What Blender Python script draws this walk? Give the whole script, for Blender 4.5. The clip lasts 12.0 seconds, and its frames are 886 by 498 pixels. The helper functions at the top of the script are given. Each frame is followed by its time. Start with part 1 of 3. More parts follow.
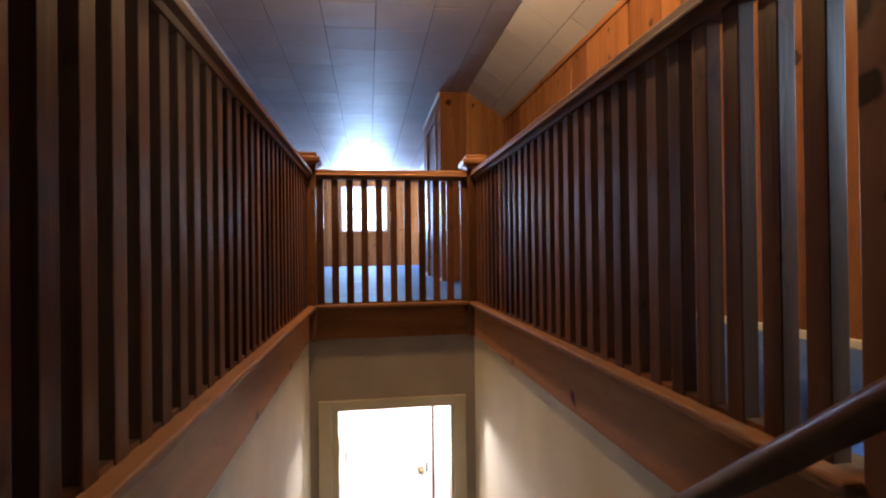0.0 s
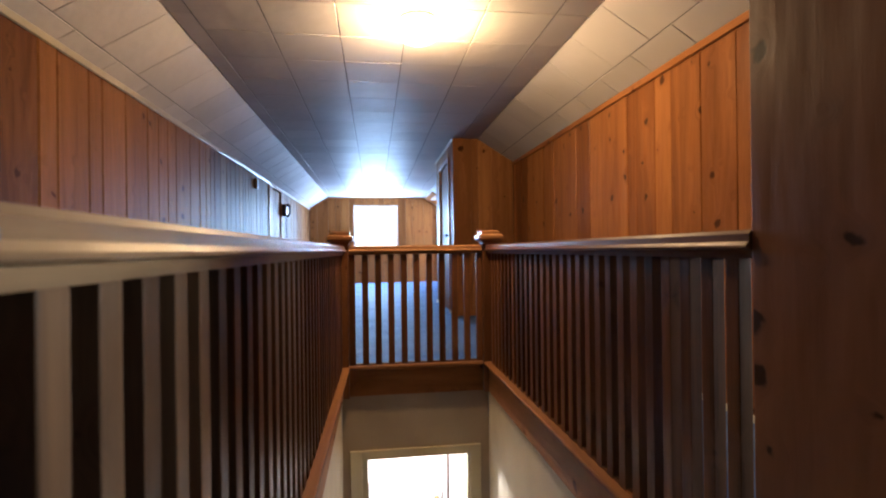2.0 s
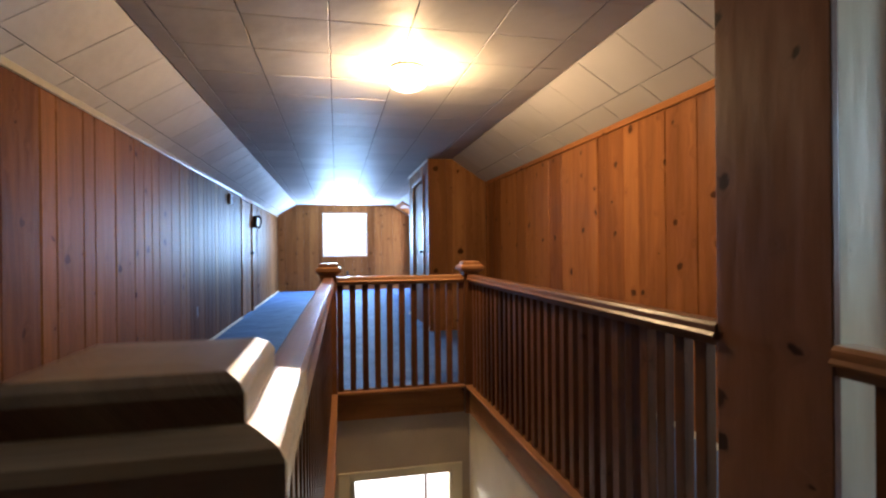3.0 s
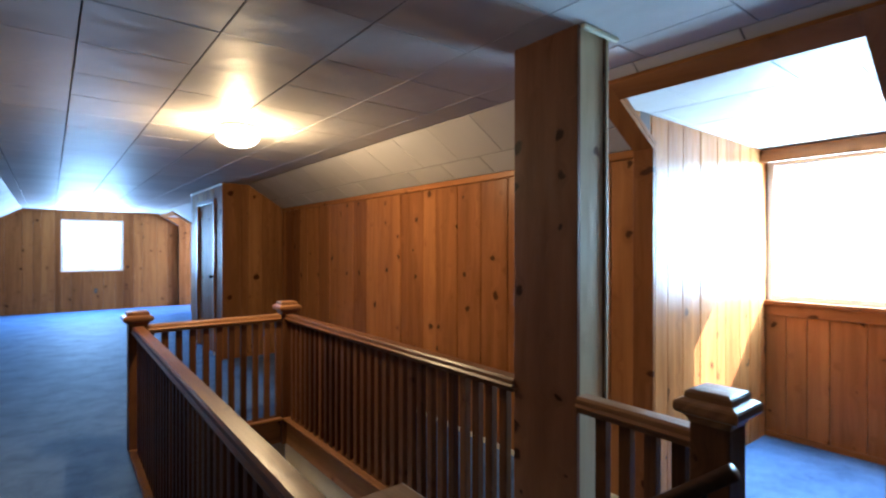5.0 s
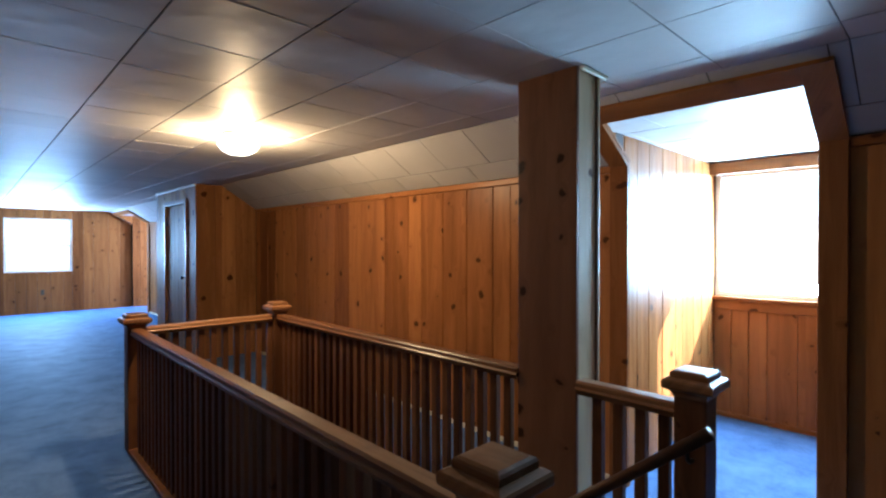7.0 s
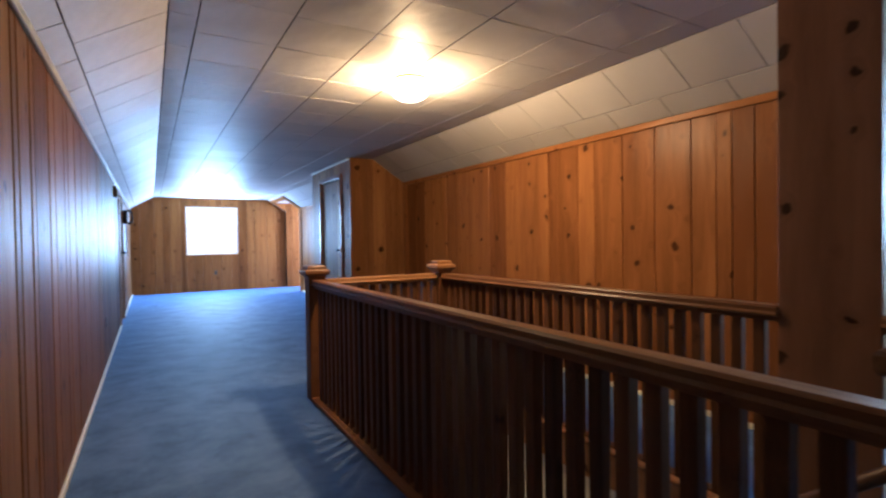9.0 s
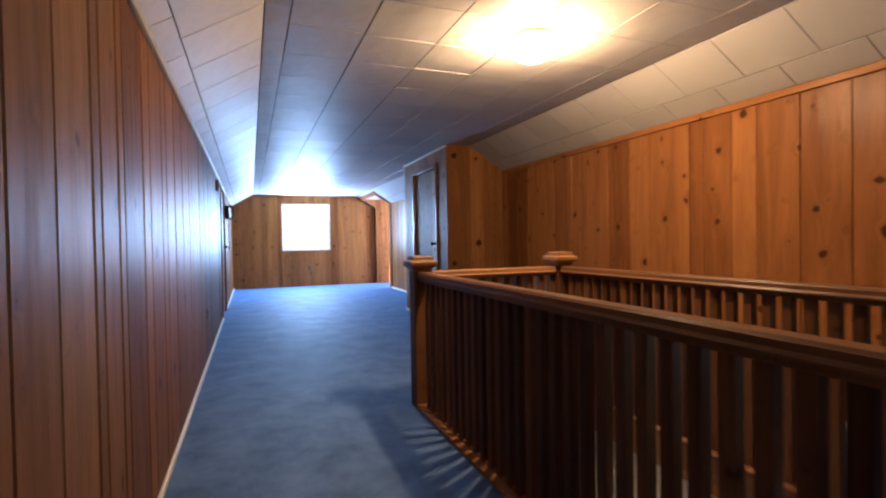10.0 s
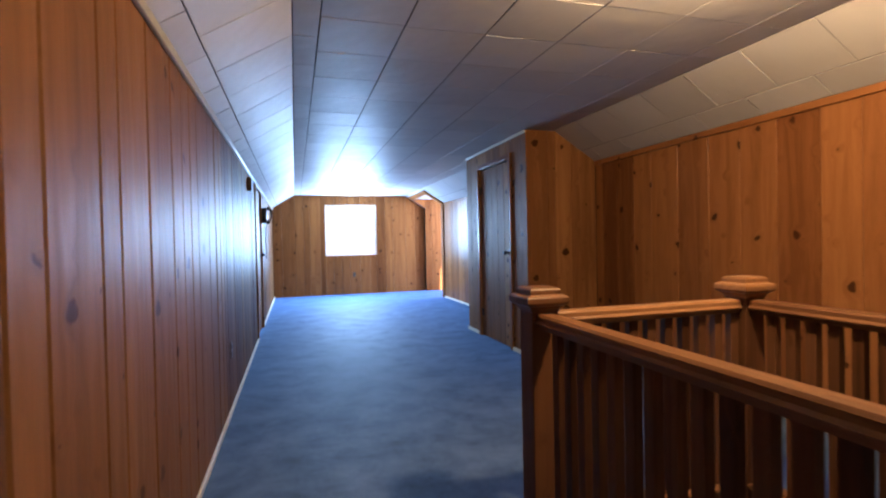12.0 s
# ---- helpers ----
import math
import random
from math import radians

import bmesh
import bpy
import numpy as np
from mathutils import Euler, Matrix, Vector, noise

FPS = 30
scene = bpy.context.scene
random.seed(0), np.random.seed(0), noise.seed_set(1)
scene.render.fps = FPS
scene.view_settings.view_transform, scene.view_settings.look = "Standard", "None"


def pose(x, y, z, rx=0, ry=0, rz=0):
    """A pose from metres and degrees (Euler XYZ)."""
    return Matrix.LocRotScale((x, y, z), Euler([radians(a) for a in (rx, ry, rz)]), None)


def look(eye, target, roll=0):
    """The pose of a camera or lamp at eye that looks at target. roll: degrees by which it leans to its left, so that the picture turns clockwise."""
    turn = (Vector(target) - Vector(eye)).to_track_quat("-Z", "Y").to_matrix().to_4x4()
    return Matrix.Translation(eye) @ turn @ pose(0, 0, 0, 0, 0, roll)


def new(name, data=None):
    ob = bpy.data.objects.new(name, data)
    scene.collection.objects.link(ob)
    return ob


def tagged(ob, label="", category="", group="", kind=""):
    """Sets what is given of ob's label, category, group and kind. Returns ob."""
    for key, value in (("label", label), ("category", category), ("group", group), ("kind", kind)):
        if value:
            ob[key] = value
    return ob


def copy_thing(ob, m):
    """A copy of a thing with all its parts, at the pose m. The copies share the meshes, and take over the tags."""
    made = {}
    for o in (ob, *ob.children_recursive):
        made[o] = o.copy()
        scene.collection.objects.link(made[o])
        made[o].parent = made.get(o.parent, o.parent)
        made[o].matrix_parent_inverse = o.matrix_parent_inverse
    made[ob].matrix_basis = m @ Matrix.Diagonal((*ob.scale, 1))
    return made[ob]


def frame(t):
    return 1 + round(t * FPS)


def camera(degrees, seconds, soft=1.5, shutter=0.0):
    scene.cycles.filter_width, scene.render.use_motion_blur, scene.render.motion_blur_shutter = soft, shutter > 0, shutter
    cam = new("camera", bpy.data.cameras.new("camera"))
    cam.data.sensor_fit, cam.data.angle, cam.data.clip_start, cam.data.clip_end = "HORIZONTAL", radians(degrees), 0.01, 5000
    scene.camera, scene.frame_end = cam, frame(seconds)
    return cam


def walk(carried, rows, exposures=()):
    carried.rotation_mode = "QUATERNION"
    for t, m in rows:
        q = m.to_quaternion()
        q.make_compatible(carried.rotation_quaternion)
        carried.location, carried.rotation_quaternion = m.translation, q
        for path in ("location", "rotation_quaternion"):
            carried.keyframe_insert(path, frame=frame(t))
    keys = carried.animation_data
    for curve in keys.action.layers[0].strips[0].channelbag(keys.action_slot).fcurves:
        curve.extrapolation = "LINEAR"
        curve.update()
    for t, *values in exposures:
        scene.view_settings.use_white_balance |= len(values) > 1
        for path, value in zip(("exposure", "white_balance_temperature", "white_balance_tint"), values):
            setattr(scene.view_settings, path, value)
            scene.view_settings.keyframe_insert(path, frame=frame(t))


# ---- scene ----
cam = camera(83.2, 12.0, 2.2, 0.4)
METRES, EYE, TILT, LEAN, TURN = 4.67, 0.356, 0.0, 0.0, -8.5
ROWS = [
    (0.0, 0.0, 0.0, 0.0, 0.0, 0.28, 0.71),
    (0.5, -0.0023, -0.0143, 0.0219, 0.23, 0.3, 0.83),
    (1.0, -0.0008, -0.0409, 0.0453, 0.4, 0.36, 0.71),
    (1.5, -0.0032, -0.0637, 0.0764, 0.57, 0.27, 0.75),
    (2.0, -0.0175, -0.0866, 0.1062, 0.67, 0.12, 0.7),
    (2.5, -0.0337, -0.1084, 0.1336, -0.03, -0.01, 0.72),
    (4.5, -0.1263, -0.1937, 0.2201, -23.85, -0.02, -0.04),
    (5.0, -0.1579, -0.2142, 0.2332, -29.75, -0.1, -0.07),
    (5.5, -0.1779, -0.2277, 0.2413, -33.33, -0.22, -0.04),
    (6.0, -0.1945, -0.2367, 0.2474, -35.24, -0.3, -0.01),
    (6.5, -0.2175, -0.2397, 0.2495, -35.46, -0.38, 0.01),
    (8.5, -0.2967, -0.1612, 0.1871, -28.24, -0.92, 0.56),
    (9.0, -0.2917, -0.1337, 0.173, -21.93, -0.97, 0.85),
    (9.5, -0.2947, -0.0799, 0.1617, -16.3, -1.02, 0.92),
    (10.0, -0.3081, -0.0163, 0.1573, -12.66, -0.96, 0.97),
    (10.5, -0.3255, 0.0476, 0.158, -10.62, -0.91, 1.0),
    (11.0, -0.3313, 0.1168, 0.164, -9.57, -1.02, 1.24),
    (11.5, -0.3289, 0.1838, 0.1729, -8.66, -0.92, 1.29),
    (12.0, -0.3309, 0.2527, 0.1793, -8.03, -0.93, 1.19),
]
EXPOSURES = [(0.0, 3.74, 5800, 25), (1.5, 3.70, 5750, 21), (2.5, 3.68, 5700, 20), (4.5, 3.57, 5150, 13), (6.5, 3.52, 5100, 13), (8.5, 3.66, 5200, 16), (10.0, 3.72, 5550, 23), (12.0, 3.80, 5500, 20)]
walk(cam, [(t, pose(0, 0, EYE, TILT, LEAN, TURN) @ pose(METRES * x, METRES * y, METRES * z, 90 + pitch, roll, yaw)) for t, x, y, z, yaw, pitch, roll in ROWS], EXPOSURES)

# ---- light ----
CEIL = 2.29
world = bpy.data.worlds.new("sky")
scene.world = world
world.use_nodes = True
wn = world.node_tree
sky = wn.nodes.new("ShaderNodeTexSky")
sky.sky_type, sky.sun_disc = "NISHITA", False
sky.sun_elevation, sky.sun_rotation = radians(37), radians(129)
wn.links.new(sky.outputs["Color"], wn.nodes["Background"].inputs["Color"])
wn.nodes["Background"].inputs["Strength"].default_value = 0.07


def area_lamp(name, m, wide, high, watts, colour, spread=180):
    data = bpy.data.lights.new(name, "AREA")
    data.shape, data.size, data.size_y = "RECTANGLE", wide, high
    data.energy, data.color, data.spread = watts, colour, radians(spread)
    ob = new(name, data)
    ob.matrix_world = m
    return ob


DAY = (0.55, 0.84, 0.96)
area_lamp("gable_daylight", pose(-0.09, 13.162, 1.49, 90, 0, 180), 1.17, 1.17, 27, (0.50, 0.76, 1.0))
area_lamp("far_dormer_daylight", pose(3.512, 12.335, 1.59, 90, 0, 90), 1.29, 1.07, 30, (0.60, 0.73, 1.0))
area_lamp("near_dormer_daylight", pose(3.50, 0.045, 1.59, 82, 0, 90), 1.05, 1.03, 21, DAY)
sun = bpy.data.lights.new("sun", "SUN")
sun.energy, sun.angle, sun.color = 4.3, radians(0.5), (1.0, 0.95, 0.86)
new("sun", sun).matrix_world = look((0, 0, 0), (-0.62, 0.50, -0.60))
bulb = bpy.data.lights.new("attic_bulb", "POINT")
bulb.energy, bulb.color, bulb.shadow_soft_size = 11.3, (1.0, 0.63, 0.25), 0.04
new("attic_bulb", bulb).location = (0.145, 2.70, CEIL - 0.10)
# Unseen lamp, added to make the lower hall bright.
bulb2 = bpy.data.lights.new("added_hall_bulb", "POINT")
bulb2.energy, bulb2.color, bulb2.shadow_soft_size = 9.8, (1.0, 0.95, 0.85), 0.08
new("added_hall_bulb", bulb2).location = (0.1, 4.0, -0.62)


# ---- materials ----
def material(name, rough=0.6, metal=0.0, colour=(0.5, 0.5, 0.5)):
    m = bpy.data.materials.new(name)
    m.use_nodes = True
    b = m.node_tree.nodes["Principled BSDF"]
    b.inputs["Roughness"].default_value, b.inputs["Metallic"].default_value = rough, metal
    b.inputs["Base Color"].default_value = (*colour, 1)
    return m, m.node_tree, b


def node(t, kind, **values):
    n = t.nodes.new(kind)
    for k, v in values.items():
        n.inputs[k.replace("_", " ")].default_value = v
    return n


def maths(t, op, a, b=None, c=None):
    n = t.nodes.new("ShaderNodeMath")
    n.operation = op
    for i, v in enumerate((a, b, c)):
        if v is None:
            continue
        if isinstance(v, (int, float)):
            n.inputs[i].default_value = v
        else:
            t.links.new(v, n.inputs[i])
    return n.outputs[0]


def ramp(t, fac, stops):
    n = t.nodes.new("ShaderNodeValToRGB")
    while len(n.color_ramp.elements) < len(stops):
        n.color_ramp.elements.new(0.5)
    for e, (p, c) in zip(n.color_ramp.elements, stops):
        e.position, e.color = p, (*c, 1)
    t.links.new(fac, n.inputs[0])
    return n.outputs[0]


def mixed(t, fac, a, b, how="MIX"):
    n = t.nodes.new("ShaderNodeMix")
    n.data_type, n.blend_type = "RGBA", how
    for i, v in ((0, fac), (6, a), (7, b)):
        if isinstance(v, (int, float)):
            n.inputs[i].default_value = v
        elif isinstance(v, tuple):
            n.inputs[i].default_value = (*v, 1)
        else:
            t.links.new(v, n.inputs[i])
    return n.outputs[2]


def bump(t, bsdf, height, strength, distance):
    n = node(t, "ShaderNodeBump", Strength=strength, Distance=distance)
    t.links.new(height, n.inputs["Height"])
    t.links.new(n.outputs[0], bsdf.inputs["Normal"])


def shifted(t, spread=40.0):
    """Local coordinates, shifted by a random amount for each object."""
    co = t.nodes.new("ShaderNodeTexCoord")
    info = t.nodes.new("ShaderNodeObjectInfo")
    add = t.nodes.new("ShaderNodeVectorMath")
    add.operation = "ADD"
    comb = t.nodes.new("ShaderNodeCombineXYZ")
    t.links.new(maths(t, "MULTIPLY", info.outputs["Random"], spread), comb.inputs[0])
    t.links.new(maths(t, "MULTIPLY", info.outputs["Random"], spread * 1.7), comb.inputs[2])
    t.links.new(co.outputs["Object"], add.inputs[0])
    t.links.new(comb.outputs[0], add.inputs[1])
    return add.outputs[0], info.outputs["Random"]


def scaled(t, vec, s):
    n = t.nodes.new("ShaderNodeVectorMath")
    n.operation = "MULTIPLY"
    t.links.new(vec, n.inputs[0])
    n.inputs[1].default_value = s
    return n.outputs[0]


def pine(name, light, dark, knot, axis=2, rough=0.27, knots=1.0, knot_scale=4.6, streak=11.0, spec=0.085):
    """Varnished knotty pine; the grain runs along the given local axis, and x (or y) runs across."""
    m, t, b = material(name, rough)
    vec, rnd = shifted(t)
    sep = t.nodes.new("ShaderNodeSeparateXYZ")
    t.links.new(vec, sep.inputs[0])
    along = sep.outputs[axis]
    others = [i for i in range(3) if i != axis]
    across = maths(t, "ADD", sep.outputs[others[0]], maths(t, "MULTIPLY", sep.outputs[others[1]], 0.9))
    flat = t.nodes.new("ShaderNodeCombineXYZ")
    t.links.new(across, flat.inputs[0])
    t.links.new(maths(t, "MULTIPLY", along, 0.95), flat.inputs[1])
    wob = node(t, "ShaderNodeTexNoise", Scale=11.0, Detail=4.0)
    t.links.new(flat.outputs[0], wob.inputs["Vector"])
    addw = t.nodes.new("ShaderNodeVectorMath")
    addw.operation = "MULTIPLY_ADD"
    t.links.new(wob.outputs["Color"], addw.inputs[0])
    addw.inputs[1].default_value = (0.09, 0.07, 0.0)
    t.links.new(flat.outputs[0], addw.inputs[2])
    vor = node(t, "ShaderNodeTexVoronoi", Scale=knot_scale)
    vor.voronoi_dimensions = "2D"
    t.links.new(addw.outputs[0], vor.inputs["Vector"])
    csep = t.nodes.new("ShaderNodeSeparateColor")
    t.links.new(vor.outputs["Color"], csep.inputs[0])
    size = maths(t, "MULTIPLY", maths(t, "MAXIMUM", maths(t, "SUBTRACT", csep.outputs[0], 0.48), 0.0), 0.25 * knots)
    gap = maths(t, "SUBTRACT", vor.outputs["Distance"], size)
    inside = t.nodes.new("ShaderNodeMapRange")
    inside.interpolation_type = "SMOOTHSTEP"
    for i, v in ((1, 0.020), (2, -0.035), (3, 0.0), (4, 1.0)):
        inside.inputs[i].default_value = v
    t.links.new(gap, inside.inputs[0])
    halo = t.nodes.new("ShaderNodeMapRange")
    halo.interpolation_type = "SMOOTHSTEP"
    for i, v in ((1, 0.22), (2, 0.0), (3, 0.0), (4, 1.0)):
        halo.inputs[i].default_value = v
    t.links.new(gap, halo.inputs[0])
    # grain bends round the knots
    g = t.nodes.new("ShaderNodeCombineXYZ")
    t.links.new(maths(t, "ADD", maths(t, "MULTIPLY", across, streak), maths(t, "MULTIPLY", halo.outputs[0], 0.55)), g.inputs[0])
    t.links.new(maths(t, "MULTIPLY", along, 0.8), g.inputs[1])
    broad = node(t, "ShaderNodeTexNoise", Scale=1.0, Detail=4.0, Roughness=0.6, Distortion=0.6)
    t.links.new(g.outputs[0], broad.inputs["Vector"])
    fine = node(t, "ShaderNodeTexNoise", Scale=9.0, Detail=3.0, Roughness=0.7)
    t.links.new(g.outputs[0], fine.inputs["Vector"])
    tone = maths(t, "ADD", maths(t, "MULTIPLY", broad.outputs[0], 0.82), maths(t, "MULTIPLY", fine.outputs[0], 0.20))
    tone = maths(t, "ADD", tone, maths(t, "MULTIPLY", maths(t, "SUBTRACT", rnd, 0.5), 0.42))
    mid = tuple((p + q) / 2 for p, q in zip(light, dark))
    col = ramp(t, tone, [(0.28, dark), (0.52, mid), (0.78, light)])
    col = mixed(t, maths(t, "MULTIPLY", halo.outputs[0], 0.22), col, dark)
    col = mixed(t, maths(t, "MULTIPLY", inside.outputs[0], 0.93), col, knot)
    t.links.new(col, b.inputs["Base Color"])
    t.links.new(maths(t, "ADD", rough, maths(t, "MULTIPLY", fine.outputs[0], 0.12)), b.inputs["Roughness"])
    warp = t.nodes.new("ShaderNodeCombineXYZ")
    t.links.new(maths(t, "MULTIPLY", across, 14.0), warp.inputs[0])
    t.links.new(maths(t, "MULTIPLY", along, 3.0), warp.inputs[1])
    wave = node(t, "ShaderNodeTexNoise", Scale=1.0, Detail=1.5)
    t.links.new(warp.outputs[0], wave.inputs["Vector"])
    relief = maths(t, "ADD", fine.outputs[0], maths(t, "MULTIPLY", broad.outputs[0], 1.5))
    relief = maths(t, "ADD", relief, maths(t, "MULTIPLY", wave.outputs[0], 9.0))
    bump(t, b, maths(t, "SUBTRACT", relief, maths(t, "MULTIPLY", inside.outputs[0], 0.8)), 0.3, 0.0015)
    b.inputs["Specular IOR Level"].default_value = spec
    return m


P_LIGHT, P_DARK, P_KNOT = (0.345, 0.144, 0.042), (0.162, 0.059, 0.017), (0.042, 0.013, 0.005)
PINE = pine("knotty_pine_panelling", P_LIGHT, P_DARK, P_KNOT)
PINE_X = pine("knotty_pine_along_x", P_LIGHT, P_DARK, P_KNOT, axis=0)
PINE_Y = pine("knotty_pine_along_y", P_LIGHT, P_DARK, P_KNOT, axis=1)
RAIL_Y = pine("stained_rail_along_y", (0.295, 0.142, 0.056), (0.120, 0.052, 0.021), (0.06, 0.022, 0.009), axis=1, rough=0.26, knots=0.3, streak=26.0, spec=0.20)
RAIL_X = pine("stained_rail_along_x", (0.295, 0.142, 0.056), (0.120, 0.052, 0.021), (0.06, 0.022, 0.009), axis=0, rough=0.26, knots=0.3, streak=26.0, spec=0.20)
# Same wood as the handrails, darkened: shade on the uprights is in the colour.
RAIL_Z_SHADED = pine("stained_rail_upright_shaded", (0.142, 0.060, 0.024), (0.048, 0.019, 0.008), (0.04, 0.014, 0.007), axis=2, rough=0.38, knots=0.45, streak=26.0, spec=0.10)
# Panelling pine darkened and browned; the post's shade is put into the colour.
POST_SHADED = pine("shaded_post_pine", (0.20, 0.094, 0.048), (0.105, 0.045, 0.023), (0.020, 0.008, 0.004), axis=2, rough=0.36, knots=1.3, knot_scale=5.4, spec=0.10)
# Pale copy for the post's south side: daylight on it is in the colour.
POST_DAYLIT = pine("daylit_post_pine", (0.52, 0.40, 0.24), (0.36, 0.26, 0.15), (0.08, 0.035, 0.015), axis=2, rough=0.40, knots=0.8, knot_scale=4.0)
# West wall planks use darker colours than the other panelling.
PINE_WEST = pine("darker_west_pine_panelling", (0.190, 0.088, 0.031), (0.080, 0.033, 0.013), P_KNOT, rough=0.42, spec=0.03)
CLOSET_PINE = pine("satin_closet_pine", (0.385, 0.180, 0.060), (0.19, 0.080, 0.027), P_KNOT, rough=0.46, knots=1.35, spec=0.05)
# Lighter pine for the fascias; the light falling on them is in the colour.
FASCIA_Y = pine("lit_pine_along_y", (0.42, 0.195, 0.070), (0.23, 0.098, 0.034), P_KNOT, axis=1, rough=0.55)
DARK_RAIL = pine("dark_worn_rail", (0.085, 0.042, 0.022), (0.040, 0.018, 0.010), (0.03, 0.012, 0.006), axis=1, rough=0.24, knots=0.2, streak=26.0)
SHOE_Y = pine("worn_shoe_along_y", (0.215, 0.098, 0.038), (0.085, 0.036, 0.015), (0.04, 0.014, 0.007), axis=1, rough=0.50, knots=0.3, streak=26.0)
GROOVE = material("dark_groove", 0.8, 0, (0.05, 0.022, 0.01))[0]


def carpet_material():
    m, t, b = material("blue_carpet", 0.66)
    co = t.nodes.new("ShaderNodeTexCoord").outputs["Object"]
    pile = node(t, "ShaderNodeTexNoise", Scale=220.0, Detail=2.0)
    worn = node(t, "ShaderNodeTexNoise", Scale=3.4, Detail=8.0, Roughness=0.72)
    for n in (pile, worn):
        t.links.new(co, n.inputs["Vector"])
    f = maths(t, "ADD", maths(t, "MULTIPLY", pile.outputs[0], 0.4), maths(t, "MULTIPLY", worn.outputs[0], 0.62))
    t.links.new(ramp(t, f, [(0.38, (0.038, 0.064, 0.128)), (0.51, (0.080, 0.130, 0.262)), (0.66, (0.126, 0.196, 0.385))]), b.inputs["Base Color"])
    b.inputs["Specular IOR Level"].default_value = 0.08
    b.inputs["Specular Tint"].default_value = (0.30, 0.62, 1.0, 1)
    b.inputs["Sheen Weight"].default_value = 0.3
    b.inputs["Sheen Roughness"].default_value = 0.30
    b.inputs["Sheen Tint"].default_value = (0.22, 0.55, 1.0, 1)
    bump(t, b, pile.outputs[0], 0.5, 0.004)
    return m


CARPET = carpet_material()


def tile_material():
    m, t, b = material("painted_ceiling_tile", 0.36)
    co = t.nodes.new("ShaderNodeTexCoord").outputs["Object"]
    geo = t.nodes.new("ShaderNodeNewGeometry")
    n1 = node(t, "ShaderNodeTexNoise", Scale=2.2, Detail=4.0)
    n2 = node(t, "ShaderNodeTexNoise", Scale=70.0, Detail=2.0)
    n3 = node(t, "ShaderNodeTexNoise", Scale=5.5, Detail=2.5)
    for n in (n1, n2, n3):
        t.links.new(co, n.inputs["Vector"])
    f = maths(t, "ADD", maths(t, "MULTIPLY", n1.outputs[0], 0.6), maths(t, "MULTIPLY", geo.outputs["Random Per Island"], 0.4))
    t.links.new(ramp(t, f, [(0.2, (0.40, 0.38, 0.37)), (0.6, (0.47, 0.452, 0.437)), (0.9, (0.525, 0.507, 0.487))]), b.inputs["Base Color"])
    h = maths(t, "ADD", maths(t, "MULTIPLY", n2.outputs[0], 0.012), n3.outputs[0])
    bump(t, b, h, 0.9, 0.009)
    b.inputs["Specular IOR Level"].default_value = 0.06
    t.links.new(maths(t, "ADD", 0.44, maths(t, "MULTIPLY", n1.outputs[0], 0.16)), b.inputs["Roughness"])
    return m


TILE = tile_material()
SEAM = material("ceiling_seam", 0.9, 0, (0.045, 0.042, 0.04))[0]


def plaster_material(name, a, c, rough=0.7):
    m, t, b = material(name, rough)
    co = t.nodes.new("ShaderNodeTexCoord").outputs["Object"]
    n1 = node(t, "ShaderNodeTexNoise", Scale=3.0, Detail=5.0)
    n2 = node(t, "ShaderNodeTexNoise", Scale=90.0, Detail=2.0)
    for n in (n1, n2):
        t.links.new(co, n.inputs["Vector"])
    t.links.new(ramp(t, n1.outputs[0], [(0.3, a), (0.7, c)]), b.inputs["Base Color"])
    bump(t, b, n2.outputs[0], 0.25, 0.002)
    return m


PLASTER = plaster_material("cream_plaster", (0.53, 0.46, 0.31), (0.63, 0.56, 0.40))
# Ochre casing, darker than cream: the shade on it is in the colour.
OCHRE_SHADED = plaster_material("shaded_ochre_casing", (0.42, 0.35, 0.21), (0.49, 0.42, 0.27), 0.45)
PALE = plaster_material("pale_waxed_moulding", (0.31, 0.275, 0.20), (0.38, 0.335, 0.25), 0.28)
# Tan plaster over the lower doorway; its shade is put into the colour.
TAN_SHADED = plaster_material("shaded_tan_plaster", (0.27, 0.21, 0.145), (0.33, 0.26, 0.18))
CREAM = plaster_material("cream_door_paint", (0.66, 0.60, 0.42), (0.72, 0.66, 0.48), 0.45)
WHITE = plaster_material("white_paint", (0.76, 0.75, 0.71), (0.82, 0.81, 0.78), 0.4)
SHELL = plaster_material("bare_backing", (0.30, 0.27, 0.23), (0.36, 0.32, 0.28), 0.9)
BLACK = material("black_plastic", 0.3, 0, (0.012, 0.012, 0.013))[0]
IRON = material("black_iron", 0.45, 0.7, (0.03, 0.028, 0.026))[0]
STEEL = material("worn_steel", 0.4, 1.0, (0.45, 0.44, 0.42))[0]
BRASS = material("aged_brass", 0.35, 1.0, (0.45, 0.32, 0.14))[0]
IVORY = material("brown_plate", 0.4, 0, (0.10, 0.06, 0.035))[0]


def glass_material():
    m, t, b = material("window_glass", 0.02, 0, (1, 1, 1))
    b.inputs["Transmission Weight"].default_value = 1.0
    b.inputs["IOR"].default_value = 1.01
    return m


GLASS = glass_material()


def globe_material():
    m, t, b = material("lit_opal_glass", 0.3, 0, (0.9, 0.88, 0.8))
    b.inputs["Emission Color"].default_value = (1.0, 0.80, 0.50, 1)
    b.inputs["Emission Strength"].default_value = 0.75
    return m


GLOBE = globe_material()


# ---- builders ----
def linked(name, bm, mat, parent=None, label="", smooth=False):
    me = bpy.data.meshes.new(name)
    bm.normal_update()
    bm.to_mesh(me)
    bm.free()
    if smooth:
        for p in me.polygons:
            p.use_smooth = True
    me.materials.append(mat)
    ob = new(name, me)
    ob.parent = parent
    if label:
        ob["label"] = label
    return ob


